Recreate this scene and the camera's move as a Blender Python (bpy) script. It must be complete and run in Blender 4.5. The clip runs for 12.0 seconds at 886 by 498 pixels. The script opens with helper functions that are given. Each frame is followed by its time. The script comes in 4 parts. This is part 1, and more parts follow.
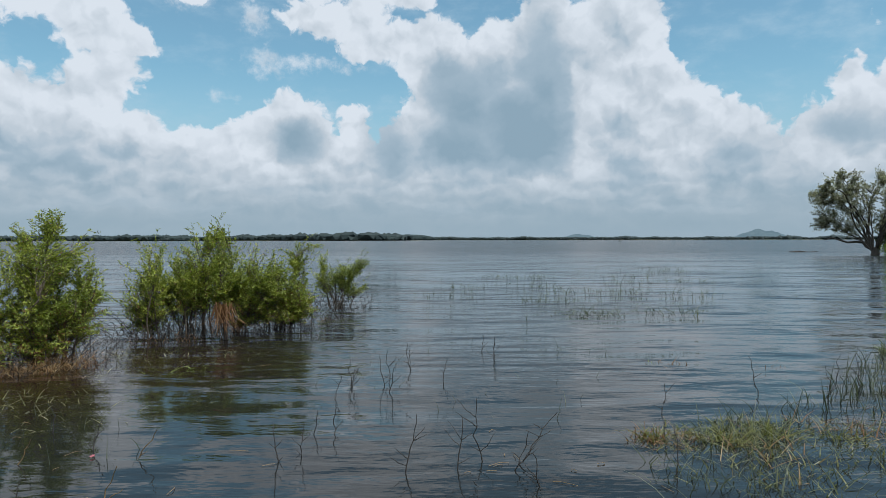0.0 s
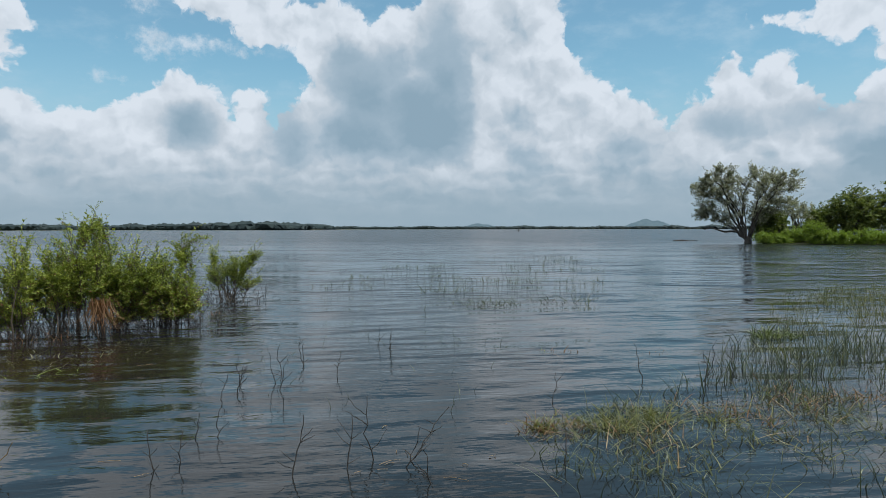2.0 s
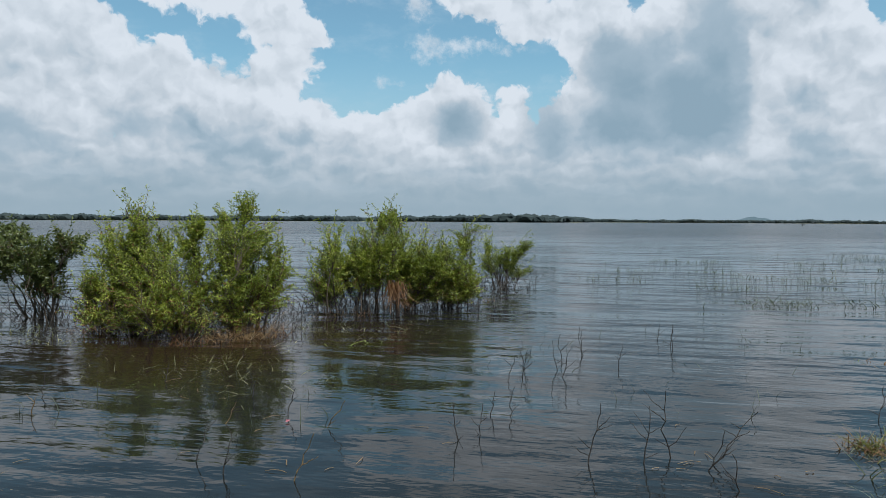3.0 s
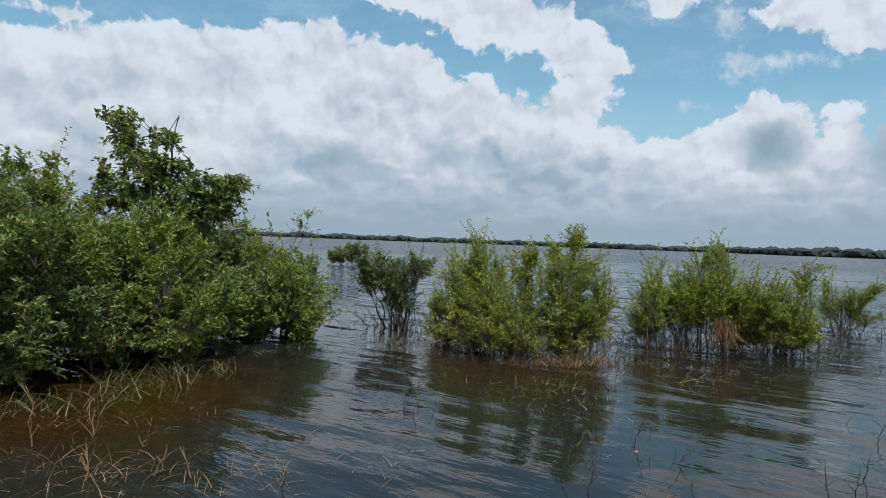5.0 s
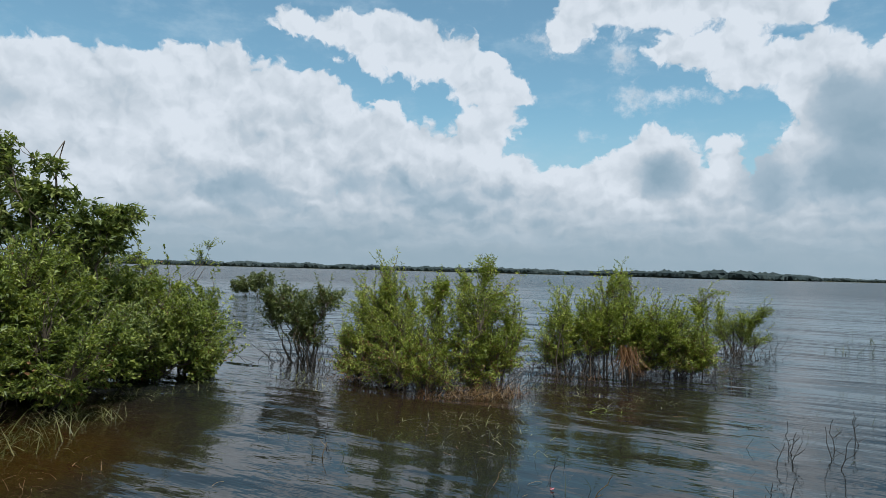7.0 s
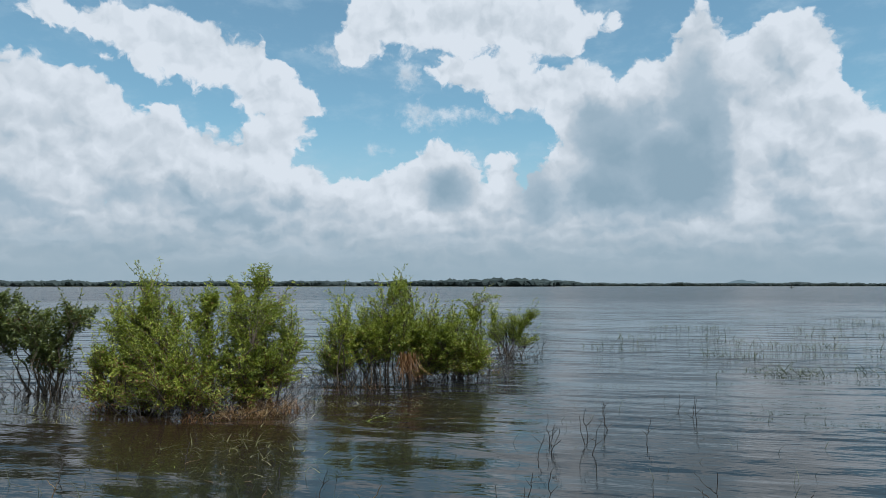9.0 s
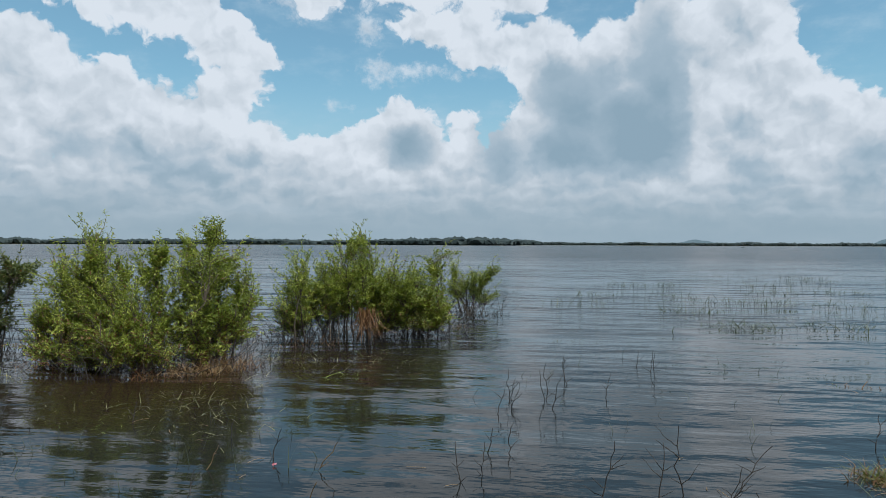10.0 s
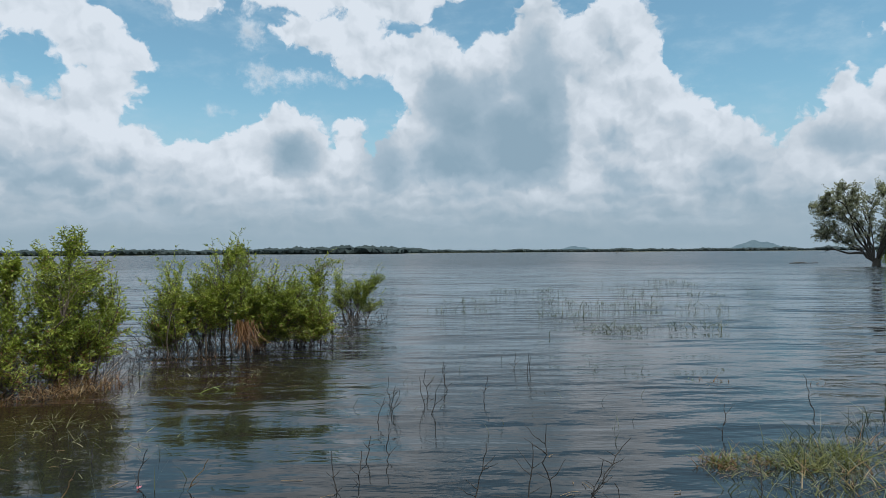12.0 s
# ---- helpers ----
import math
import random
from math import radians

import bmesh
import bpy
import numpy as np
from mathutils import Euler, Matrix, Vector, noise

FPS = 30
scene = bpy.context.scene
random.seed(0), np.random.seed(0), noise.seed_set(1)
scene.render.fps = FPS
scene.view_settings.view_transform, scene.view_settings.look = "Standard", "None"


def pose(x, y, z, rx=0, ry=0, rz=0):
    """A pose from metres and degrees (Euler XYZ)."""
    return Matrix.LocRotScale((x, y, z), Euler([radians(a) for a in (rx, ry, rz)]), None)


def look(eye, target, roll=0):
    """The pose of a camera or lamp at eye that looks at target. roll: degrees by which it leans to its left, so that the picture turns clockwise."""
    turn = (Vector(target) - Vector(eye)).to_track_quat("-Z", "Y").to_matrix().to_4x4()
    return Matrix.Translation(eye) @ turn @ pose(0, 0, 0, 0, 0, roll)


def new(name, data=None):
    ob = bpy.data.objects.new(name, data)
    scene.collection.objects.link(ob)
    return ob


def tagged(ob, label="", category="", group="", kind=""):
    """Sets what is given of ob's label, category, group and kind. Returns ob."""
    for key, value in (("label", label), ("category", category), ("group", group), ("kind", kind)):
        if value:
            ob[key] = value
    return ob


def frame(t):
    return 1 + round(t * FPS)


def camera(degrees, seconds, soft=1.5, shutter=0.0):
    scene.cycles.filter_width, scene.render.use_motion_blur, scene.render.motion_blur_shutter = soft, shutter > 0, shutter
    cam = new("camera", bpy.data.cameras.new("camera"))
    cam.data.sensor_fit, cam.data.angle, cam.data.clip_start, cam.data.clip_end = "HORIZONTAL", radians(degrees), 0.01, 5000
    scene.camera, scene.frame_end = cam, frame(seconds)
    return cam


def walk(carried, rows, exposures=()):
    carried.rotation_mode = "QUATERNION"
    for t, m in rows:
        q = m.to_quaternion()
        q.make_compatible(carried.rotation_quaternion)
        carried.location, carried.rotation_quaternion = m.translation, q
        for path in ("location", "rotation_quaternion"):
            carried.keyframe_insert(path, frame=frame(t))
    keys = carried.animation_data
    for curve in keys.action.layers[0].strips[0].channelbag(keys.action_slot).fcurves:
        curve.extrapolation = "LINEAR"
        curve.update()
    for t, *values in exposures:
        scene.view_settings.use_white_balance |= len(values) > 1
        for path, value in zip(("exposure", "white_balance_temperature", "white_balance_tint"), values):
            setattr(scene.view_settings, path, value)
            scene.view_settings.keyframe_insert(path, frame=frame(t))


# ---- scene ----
cam = camera(66.6, 12.0, soft=0.75)
PATH = [
    (0, (0.131, -0.41, 1.765), (0.151, 1.59, 1.737), -0.1),
    (0.5, (0.203, -0.396, 1.787), (0.372, 1.597, 1.766), -0.4),
    (1, (0.229, -0.364, 1.792), (0.526, 1.613, 1.765), 0.1),
    (1.5, (0.264, -0.365, 1.762), (0.642, 1.598, 1.711), -0.0),
    (2, (0.23, -0.276, 1.791), (0.539, 1.699, 1.731), -0.1),
    (2.5, (0.095, -0.258, 1.787), (0.082, 1.74, 1.708), -0.1),
    (3, (-0.074, -0.291, 1.757), (-0.515, 1.658, 1.674), 0.3),
    (3.5, (-0.162, -0.442, 1.807), (-0.927, 1.403, 1.713), 0.3),
    (5.5, (-0.559, -0.904, 1.844), (-1.795, 0.668, 1.833), 2.4),
    (6, (-0.643, -0.948, 1.87), (-1.833, 0.66, 1.847), 3.1),
    (6.5, (-0.647, -0.882, 1.897), (-1.781, 0.766, 1.915), 1.2),
    (7, (-0.573, -0.69, 1.918), (-1.559, 1.049, 1.983), 1.5),
    (9, (-0.466, -0.357, 1.863), (-0.879, 1.596, 1.971), 0.0),
    (9.5, (-0.486, -0.182, 1.823), (-0.786, 1.795, 1.853), 0.1),
    (10, (-0.499, -0.122, 1.803), (-0.799, 1.856, 1.789), 0.2),
    (10.5, (-0.475, -0.15, 1.816), (-0.708, 1.837, 1.804), 0.7),
    (11, (-0.43, -0.105, 1.81), (-0.511, 1.893, 1.79), 0.2),
    (11.5, (-0.402, -0.16, 1.816), (-0.409, 1.84, 1.805), -0.4),
    (12, (-0.394, -0.161, 1.804), (-0.363, 1.839, 1.814), -0.4),
]
walk(cam, [(t, look(eye, target, roll)) for t, eye, target, roll in PATH],
     exposures=[(0, -0.18, 5800, 7), (12, -0.18, 5800, 7)])

# ---- light and sky ----
SUN_AZ, SUN_EL = radians(125), radians(64)
sun_data = bpy.data.lights.new("sun", "SUN")
sun_data.energy, sun_data.angle, sun_data.color = 4.8, radians(0.6), (1.0, 0.96, 0.88)
sun = new("sun", sun_data)
sun.matrix_world = look((60 * math.sin(SUN_AZ), 60 * math.cos(SUN_AZ), 60 * math.tan(SUN_EL)), (0, 0, 0))

world = bpy.data.worlds.new("sky")
scene.world = world
world.use_nodes = True


class Nodes:
    """Short hand for building node trees."""

    def __init__(self, tree):
        self.t = tree
        tree.nodes.clear()

    def put(self, kind, ins=None, **attrs):
        n = self.t.nodes.new(kind)
        for k, v in attrs.items():
            setattr(n, k, v)
        for k, v in (ins or {}).items():
            s = n.inputs[k]
            if isinstance(v, bpy.types.NodeSocket):
                self.t.links.new(v, s)
            else:
                s.default_value = v
        return n

    def m(self, op, a, b=0.0, c=0.0, clamp=False):
        return self.put("ShaderNodeMath", {0: a, 1: b, 2: c}, operation=op, use_clamp=clamp).outputs[0]

    def v(self, op, a, b=(0, 0, 0), c=(0, 0, 0)):
        return self.put("ShaderNodeVectorMath", {0: a, 1: b, 2: c}, operation=op).outputs[0]

    def step(self, x, lo, hi, a=0.0, b=1.0):
        return self.put("ShaderNodeMapRange", {0: x, 1: lo, 2: hi, 3: a, 4: b}, interpolation_type="SMOOTHSTEP").outputs[0]

    def mix(self, f, a, b, how="MIX"):
        return self.put("ShaderNodeMix", {0: f, 6: a, 7: b}, data_type="RGBA", blend_type=how).outputs[2]

    def noise(self, vec, scale, detail=4.0, rough=0.55, lac=2.0):
        return self.put("ShaderNodeTexNoise", {"Vector": vec, "Scale": scale, "Detail": detail, "Roughness": rough, "Lacunarity": lac}).outputs[0]

    def ramp(self, f, stops):
        n = self.put("ShaderNodeValToRGB", {0: f})
        e = n.color_ramp.elements
        while len(e) < len(stops):
            e.new(0.5)
        for el, (p, c) in zip(e, stops):
            el.position, el.color = p, (*c, 1)
        return n.outputs[0]


# Cloud banks as puffs: azimuth, elevation, half width, half height, in degrees.
BANK_LEFT = [(-42.0, 11.4, 5.8, 5.1), (-45.6, 11.6, 5.4, 4.3), (-36.8, 9.4, 4.8, 4.1), (-32.9, 8.3, 4.2, 4.2), (-29.7, 7.8, 4.4, 3.9), (-24.5, 6.6, 3.9, 3.5), (-19.7, 5.7, 3.8, 3.4), (-16.5, 7.4, 2.4, 2.1),
             (-49.3, 14.5, 5.4, 3.1), (-57.1, 12.5, 6.7, 3.9), (-41.8, 13.2, 3.8, 3.2), (-65.0, 11.3, 6.6, 4.2), (-72.2, 10.4, 6.3, 4.5), (-66.7, 15.3, 4.6, 0.8), (-84, 8, 12, 7), (-64, 7, 12, 4.5), (-50, 7, 8, 4)]
ARM = [(-42.3, 19.9, 2.2, 0.8), (-38.5, 19.2, 2.9, 2.0), (-35.4, 19.0, 2.9, 2.5), (-32.2, 17.9, 3.2, 2.5), (-28.7, 17.2, 2.8, 2.7), (-26.4, 15.9, 2.5, 2.2), (-24.1, 14.8, 2.1, 0.8), (-25.5, 12.5, 2.3, 1.8),
       (-26.8, 10.9, 2.7, 1.8), (-34.2, 12.0, 2.5, 1.7)]
MIDDLE = [(-11.7, 8.4, 3.5, 4.0), (-14.8, 8.2, 2.2, 2.1), (-6.8, 9.6, 1.7, 2.0), (-8.8, 6.0, 6.2, 2.9), (-3.0, 6.9, 2.8, 2.8)]
TOWER = [(-16.5, 22.5, 4.4, 2.6), (-18.9, 20.0, 2.0, 1.7), (-11.2, 21.7, 5.4, 2.7), (-5.3, 21.1, 6.7, 2.7), (-7.8, 17.9, 4.6, 1.7), (-4.4, 16.0, 4.1, 2.0), (-0.1, 15.1, 3.5, 3.4), (9.3, 17.6, 2.6, 3.6),
         (6.2, 14.3, 4.2, 4.4), (2.6, 10.9, 5.0, 3.6), (1.2, 7.7, 6.8, 3.7), (12.1, 13.3, 4.1, 6.8), (15.7, 16.6, 3.3, 3.0), (15.0, 16.2, 3.9, 4.3), (17.1, 11.5, 4.3, 3.5), (19.7, 9.6, 3.4, 3.7),
         (23.9, 7.7, 3.4, 3.1), (26.1, 5.5, 3.6, 2.7), (17.9, 4.3, 9.4, 2.8), (8.0, 10.0, 6.0, 6.0), (16.0, 9.0, 6.0, 5.0)]
BANK_RIGHT = [(31.7, 10.8, 1.5, 2.0), (34.8, 10.6, 1.7, 2.2), (36.7, 9.2, 1.7, 1.8), (31.1, 7.8, 3.2, 2.7), (34.6, 6.6, 5.2, 3.4), (39.2, 7.1, 3.0, 2.5), (42.6, 8.7, 2.6, 2.4), (45.1, 8.3, 2.9, 2.7),
              (41.8, 4.5, 6.0, 3.7), (55, 8, 9, 6.5), (70, 9, 10, 7)]
HIGH_RIGHT = [(35.9, 15.5, 1.5, 0.6), (39.9, 15.3, 3.1, 1.6), (43.2, 14.2, 2.0, 2.6), (42.9, 12.2, 1.5, 1.0), (46.3, 13.4, 3.5, 2.9)]
WISPS = [(-14.1, 13.9, 1.6, 0.9), (-18.0, 11.3, 1.1, 0.4), (-11.2, 14.3, 4.4, 0.7), (-20.4, 18.4, 1.9, 0.6), (-15.1, 16.8, 0.8, 0.5), (-19.8, 19.1, 2.9, 0.9), (-15.1, 17.6, 1.1, 1.3), (-14.0, 14.3, 1.1, 1.1)]
HOLES = [(-31.5, 14.2, 2.8, 1.6), (-33.3, 15.3, 1.9, 0.9), (-35.9, 13.4, 0.8, 0.5), (-41.7, 17.4, 2.9, 0.9), (-44.2, 18.0, 2.4, 0.8), (4.1, 20.7, 2.4, 1.0), (5.9, 21.5, 2.2, 0.9), (-11.2, 19.2, 1.7, 0.4)]
GREY = [(5.2, 8.6, 7.5, 4.0), (4.6, 7.4, 6.6, 1.9), (9.4, 14.0, 2.6, 5.2), (2.1, 12.3, 4.1, 3.2), (-11.6, 8.2, 2.4, 1.8), (-28.5, 5.8, 5.0, 1.2), (-36.2, 7.0, 3.0, 1.0), (15.5, 5.7, 3.4, 1.8), (-44.5, 6.0, 4.4, 1.5),
        (-4.0, 7.4, 2.8, 2.8), (31.7, 7.8, 4.2, 1.8), (42.8, 5.9, 3.1, 1.8), (23.0, 6.3, 4.6, 1.7), (44, 4.5, 6, 2.6), (38, 8.4, 4, 1.2), (52, 6, 6, 3)]


def build_sky():
    n = Nodes(world.node_tree)
    ray = n.put("ShaderNodeTexCoord").outputs["Generated"]
    sep = n.put("ShaderNodeSeparateXYZ", {0: ray})
    az = n.m("MULTIPLY", n.m("ARCTAN2", sep.outputs[0], sep.outputs[1]), 180 / math.pi)
    el = n.m("MULTIPLY", n.m("ARCSINE", sep.outputs[2]), 180 / math.pi)
    el_up = n.m("ABSOLUTE", el)
    p = n.put("ShaderNodeCombineXYZ", {0: az, 1: el_up}).outputs[0]
    warp = n.put("ShaderNodeTexNoise", {"Vector": p, "Scale": 0.55, "Detail": 3.0, "Roughness": 0.55}).outputs[1]
    q = n.v("MULTIPLY_ADD", n.v("SUBTRACT", warp, (0.5, 0.5, 0.5)), (2.0, 1.5, 0), p)

    # billows: rounded heads at three sizes, which push the outlines about and model the clouds' faces
    def cells(at, scale, detail):
        return n.put("ShaderNodeTexVoronoi", {"Vector": at, "Scale": scale, "Detail": detail, "Roughness": 0.5, "Lacunarity": 2.2, "Smoothness": 0.45},
                     feature="SMOOTH_F1").outputs["Distance"]

    def billow(at):
        return n.m("MULTIPLY_ADD", cells(at, 0.28, 0.0), -1.0, n.m("MULTIPLY", cells(at, 0.72, 1.6), -0.42))
    here = billow(q)
    sunward = billow(n.v("ADD", q, (0.4, 0.9, 0)))

    def field(puffs, soft):
        """Degrees outside (+) or inside (-) the puffs."""
        out = None
        for a, e, w, h in puffs:
            ln = n.put("ShaderNodeVectorMath", {0: n.v("MULTIPLY_ADD", q, (1 / w, 1 / h, 0), (-a / w, -e / h, 0))}, operation="LENGTH").outputs["Value"]
            d = n.m("MULTIPLY_ADD", ln, min(w, h), -min(w, h))
            out = d if out is None else n.m("SMOOTH_MIN", out, d, soft)
        return out
    near = field(BANK_LEFT + ARM + MIDDLE + TOWER + BANK_RIGHT + HIGH_RIGHT, 0.5)
    near = n.m("SMOOTH_MIN", near, n.m("ADD", el_up, -6.9), 0.8)
    near = n.m("SMOOTH_MAX", near, n.m("MULTIPLY", field(HOLES, 0.4), -1.0), 0.4)
    # the same weather goes on all round and overhead
    round_about = n.noise(n.v("MULTIPLY", ray, (1, 1, 1.6)), 2.6, 4.0, 0.55)
    beyond = n.m("MAXIMUM", n.step(n.m("ABSOLUTE", n.m("ADD", az, 10)), 66, 84), n.step(el_up, 23, 30))
    weather = n.m("MULTIPLY_ADD", round_about, -16.0, 7.5)
    shape = n.put("ShaderNodeMix", {0: beyond, 2: near, 3: weather}).outputs[0]
    fray = n.m("MULTIPLY_ADD", n.noise(q, 1.6, 4.0, 0.6), 0.9, -0.45)
    body = n.m("SUBTRACT", n.m("ADD", n.m("MULTIPLY_ADD", here, 1.7, 1.62), fray), shape)
    cover = n.step(body, 0.0, 0.42)
    wisp = n.m("SUBTRACT", n.m("MULTIPLY_ADD", n.noise(p, 0.9, 5.0, 0.65), 3.0, -1.3), field(WISPS, 0.3))
    cover = n.m("MAXIMUM", cover, n.step(wisp, 0.0, 1.3, 0.0, 0.75))
    thin = n.step(n.noise(n.v("MULTIPLY", p, (0.5, 1, 0)), 0.35, 5.0, 0.62), 0.45, 0.80, 0.10, 0.5)
    # light: bright faces towards the sun, grey bases where the cloud is thick
    relief = n.m("SUBTRACT", here, sunward)
    def rows(off):
        q2 = n.v("MULTIPLY", n.v("ADD", q, off), (0.75, 1.5, 0))
        return n.put("ShaderNodeTexVoronoi", {"Vector": q2, "Scale": 0.5, "Detail": 1.5, "Roughness": 0.5, "Smoothness": 0.8}, feature="SMOOTH_F1").outputs["Distance"]
    low_rows = n.m("MULTIPLY", n.m("SUBTRACT", rows((0.3, 0.55, 0)), rows((0, 0, 0))), n.step(el_up, 9.0, 4.0, 0.0, 0.5))
    soft_q = n.m("MULTIPLY_ADD", n.noise(q, 0.22, 4.0, 0.5), 3.4, -1.7)
    grey = n.step(n.m("SUBTRACT", soft_q, field(GREY, 1.2)), -1.3, 2.0)
    # the tower stands before a brighter cloud, which begins along its edge
    edge = n.m("MULTIPLY_ADD", fray, 0.8, az)
    bright = n.m("MULTIPLY", n.step(edge, 11.2, 11.9), n.step(az, 27.0, 16.0))
    grey = n.m("MULTIPLY", grey, n.m("MULTIPLY_ADD", bright, -0.55, 1.0))
    thick = n.step(body, 0.3, 4.5, 0.04, 0.40)
    dim = n.m("MULTIPLY_ADD", grey, 0.66, thick)
    dim = n.m("ADD", dim, n.step(el_up, 8.0, 2.5, 0.0, 0.16))
    dim = n.m("SUBTRACT", dim, low_rows)
    dim = n.m("SUBTRACT", dim, n.m("MULTIPLY", relief, n.step(grey, 0.2, 0.9, 0.70, 0.16)), clamp=True)
    cloud = n.ramp(dim, [(0.0, (0.86, 0.86, 0.86)), (0.35, (0.66, 0.685, 0.70)), (0.7, (0.45, 0.53, 0.58)), (1.0, (0.33, 0.43, 0.49))])
    sky = n.put("ShaderNodeTexSky", sky_type="NISHITA", sun_disc=False, sun_elevation=SUN_EL, sun_rotation=SUN_AZ,
                air_density=1.0, dust_density=0.6, ozone_density=1.0)
    blue = n.mix(1.0, sky.outputs[0], (SKY * 0.92, SKY * 1.16, SKY * 1.0, 1), "MULTIPLY")
    blue = n.mix(thin, blue, (0.60, 0.72, 0.78, 1))
    blue = n.mix(n.step(el_up, 14.0, 5.0, 0.0, 0.55), blue, (0.50, 0.60, 0.66, 1))
    air = n.mix(cover, blue, cloud)
    haze = n.step(el_up, 1.0, 7.0, 0.94, 0.0)
    streaks = n.step(n.noise(n.v("MULTIPLY", q, (0.16, 1.0, 0)), 0.62, 3.0, 0.55), 0.42, 0.68)
    air = n.mix(haze, air, n.mix(n.m("MULTIPLY", streaks, n.step(el_up, 0.8, 3.5)), (0.385, 0.465, 0.505, 1), (0.51, 0.57, 0.60, 1)))
    bg = n.put("ShaderNodeBackground", {0: air, 1: 1.0})
    n.put("ShaderNodeOutputWorld", {0: bg.outputs[0]})


SKY = 0.128
build_sky()


# ---- materials ----
def material(name):
    mt = bpy.data.materials.new(name)
    mt.use_nodes = True
    return mt, Nodes(mt.node_tree)


def leaf_material(name, dark, mid, light, through_light=0.35, rough=0.42):
    mt, n = material(name)
    isle = n.put("ShaderNodeNewGeometry").outputs["Random Per Island"]
    where = n.put("ShaderNodeTexCoord").outputs["Object"]
    patch = n.m("ADD", n.m("MULTIPLY", n.noise(where, 1.6, 3.0), 0.6), n.m("MULTIPLY", n.noise(where, 8.0, 2.0), 0.4))
    f = n.m("ADD", n.m("MULTIPLY", isle, 0.62), n.m("MULTIPLY_ADD", patch, 1.1, -0.36), clamp=True)
    col = n.ramp(f, [(0.0, dark), (0.5, mid), (1.0, light)])
    b = n.put("ShaderNodeBsdfPrincipled", {"Base Color": col, "Roughness": rough, "IOR": 1.4})
    tr = n.put("ShaderNodeBsdfTranslucent", {0: n.mix(1.0, col, (1.25, 1.3, 0.7, 1), "MULTIPLY")})
    s = n.put("ShaderNodeMixShader", {0: through_light, 1: b.outputs[0], 2: tr.outputs[0]})
    n.put("ShaderNodeOutputMaterial", {0: s.outputs[0]})
    return mt


def bark_material(name, dark, light, scale=14.0):
    mt, n = material(name)
    where = n.put("ShaderNodeTexCoord").outputs["Object"]
    g = n.noise(n.v("MULTIPLY", where, (1, 1, 0.25)), scale, 6.0, 0.65)
    st = n.noise(where, 2.2, 3.0)
    f = n.m("ADD", n.m("MULTIPLY", g, 0.7), n.m("MULTIPLY", st, 0.4), clamp=True)
    col = n.ramp(f, [(0.25, dark), (0.75, light)])
    bump = n.put("ShaderNodeBump", {"Height": g, "Strength": 0.7, "Distance": 0.02})
    b = n.put("ShaderNodeBsdfPrincipled", {"Base Color": col, "Roughness": 0.85, "Normal": bump.outputs[0]})
    n.put("ShaderNodeOutputMaterial", {0: b.outputs[0]})
    return mt


def water_material():
    mt, n = material("lake_water")
    where = n.put("ShaderNodeTexCoord").outputs["Object"]
    def ripples(turn, stretch, scale, detail, rough=0.5):
        q = n.put("ShaderNodeMapping", {"Vector": where, "Rotation": (0, 0, radians(turn)), "Scale": (stretch, 1, 1)}).outputs[0]
        return n.noise(q, scale, detail, rough)
    swell = n.m("MULTIPLY", ripples(8, 0.35, 0.5, 1.0), 0.16)
    wave = n.m("MULTIPLY", ripples(-6, 0.36, 1.9, 1.0), 0.140)
    chop = n.m("MULTIPLY", ripples(14, 0.4, 5.5, 2.0), 0.036)
    gust = n.step(ripples(0, 0.5, 0.16, 3.0, 0.6), 0.36, 0.64, 0.35, 1.35)
    dash = n.m("MULTIPLY", ripples(-3, 0.3, 13.0, 2.0, 0.6), 0.012)
    h = n.m("ADD", n.m("ADD", n.m("ADD", swell, wave), chop), dash)
    away = n.put("ShaderNodeVectorMath", {0: where}, operation="LENGTH").outputs["Value"]
    calm = n.step(away, 4.0, 26.0, 0.27, 1.05)
    h = n.m("MULTIPLY", h, n.m("MULTIPLY", gust, calm))
    bump = n.put("ShaderNodeBump", {"Height": h, "Strength": 1.0, "Distance": 1.0})
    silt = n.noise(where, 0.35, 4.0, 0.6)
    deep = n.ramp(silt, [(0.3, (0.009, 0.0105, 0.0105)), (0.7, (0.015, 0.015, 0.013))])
    # tannin-brown shallows along the thicket's bank
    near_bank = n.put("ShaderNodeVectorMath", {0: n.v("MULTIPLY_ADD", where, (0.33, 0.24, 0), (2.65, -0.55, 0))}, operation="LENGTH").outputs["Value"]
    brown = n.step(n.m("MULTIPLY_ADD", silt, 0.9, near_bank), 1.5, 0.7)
    # the shrubs' dark brown reflection, painted into the water colour round them
    shrub_reflection = n.put("ShaderNodeVectorMath", {0: n.v("MULTIPLY_ADD", where, (0.24, 0.24, 0), (1.25, -2.1, 0))}, operation="LENGTH").outputs["Value"]
    brown = n.m("MAXIMUM", brown, n.step(n.m("MULTIPLY_ADD", silt, 0.9, shrub_reflection), 1.5, 0.7, 0.0, 0.55))
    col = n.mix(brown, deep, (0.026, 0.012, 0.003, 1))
    rough = n.step(away, 20.0, 110.0, 0.03, 0.26)
    b = n.put("ShaderNodeBsdfPrincipled", {"Base Color": col, "Roughness": rough, "IOR": 1.333, "Normal": bump.outputs[0]})
    n.put("ShaderNodeOutputMaterial", {0: b.outputs[0]})
    return mt


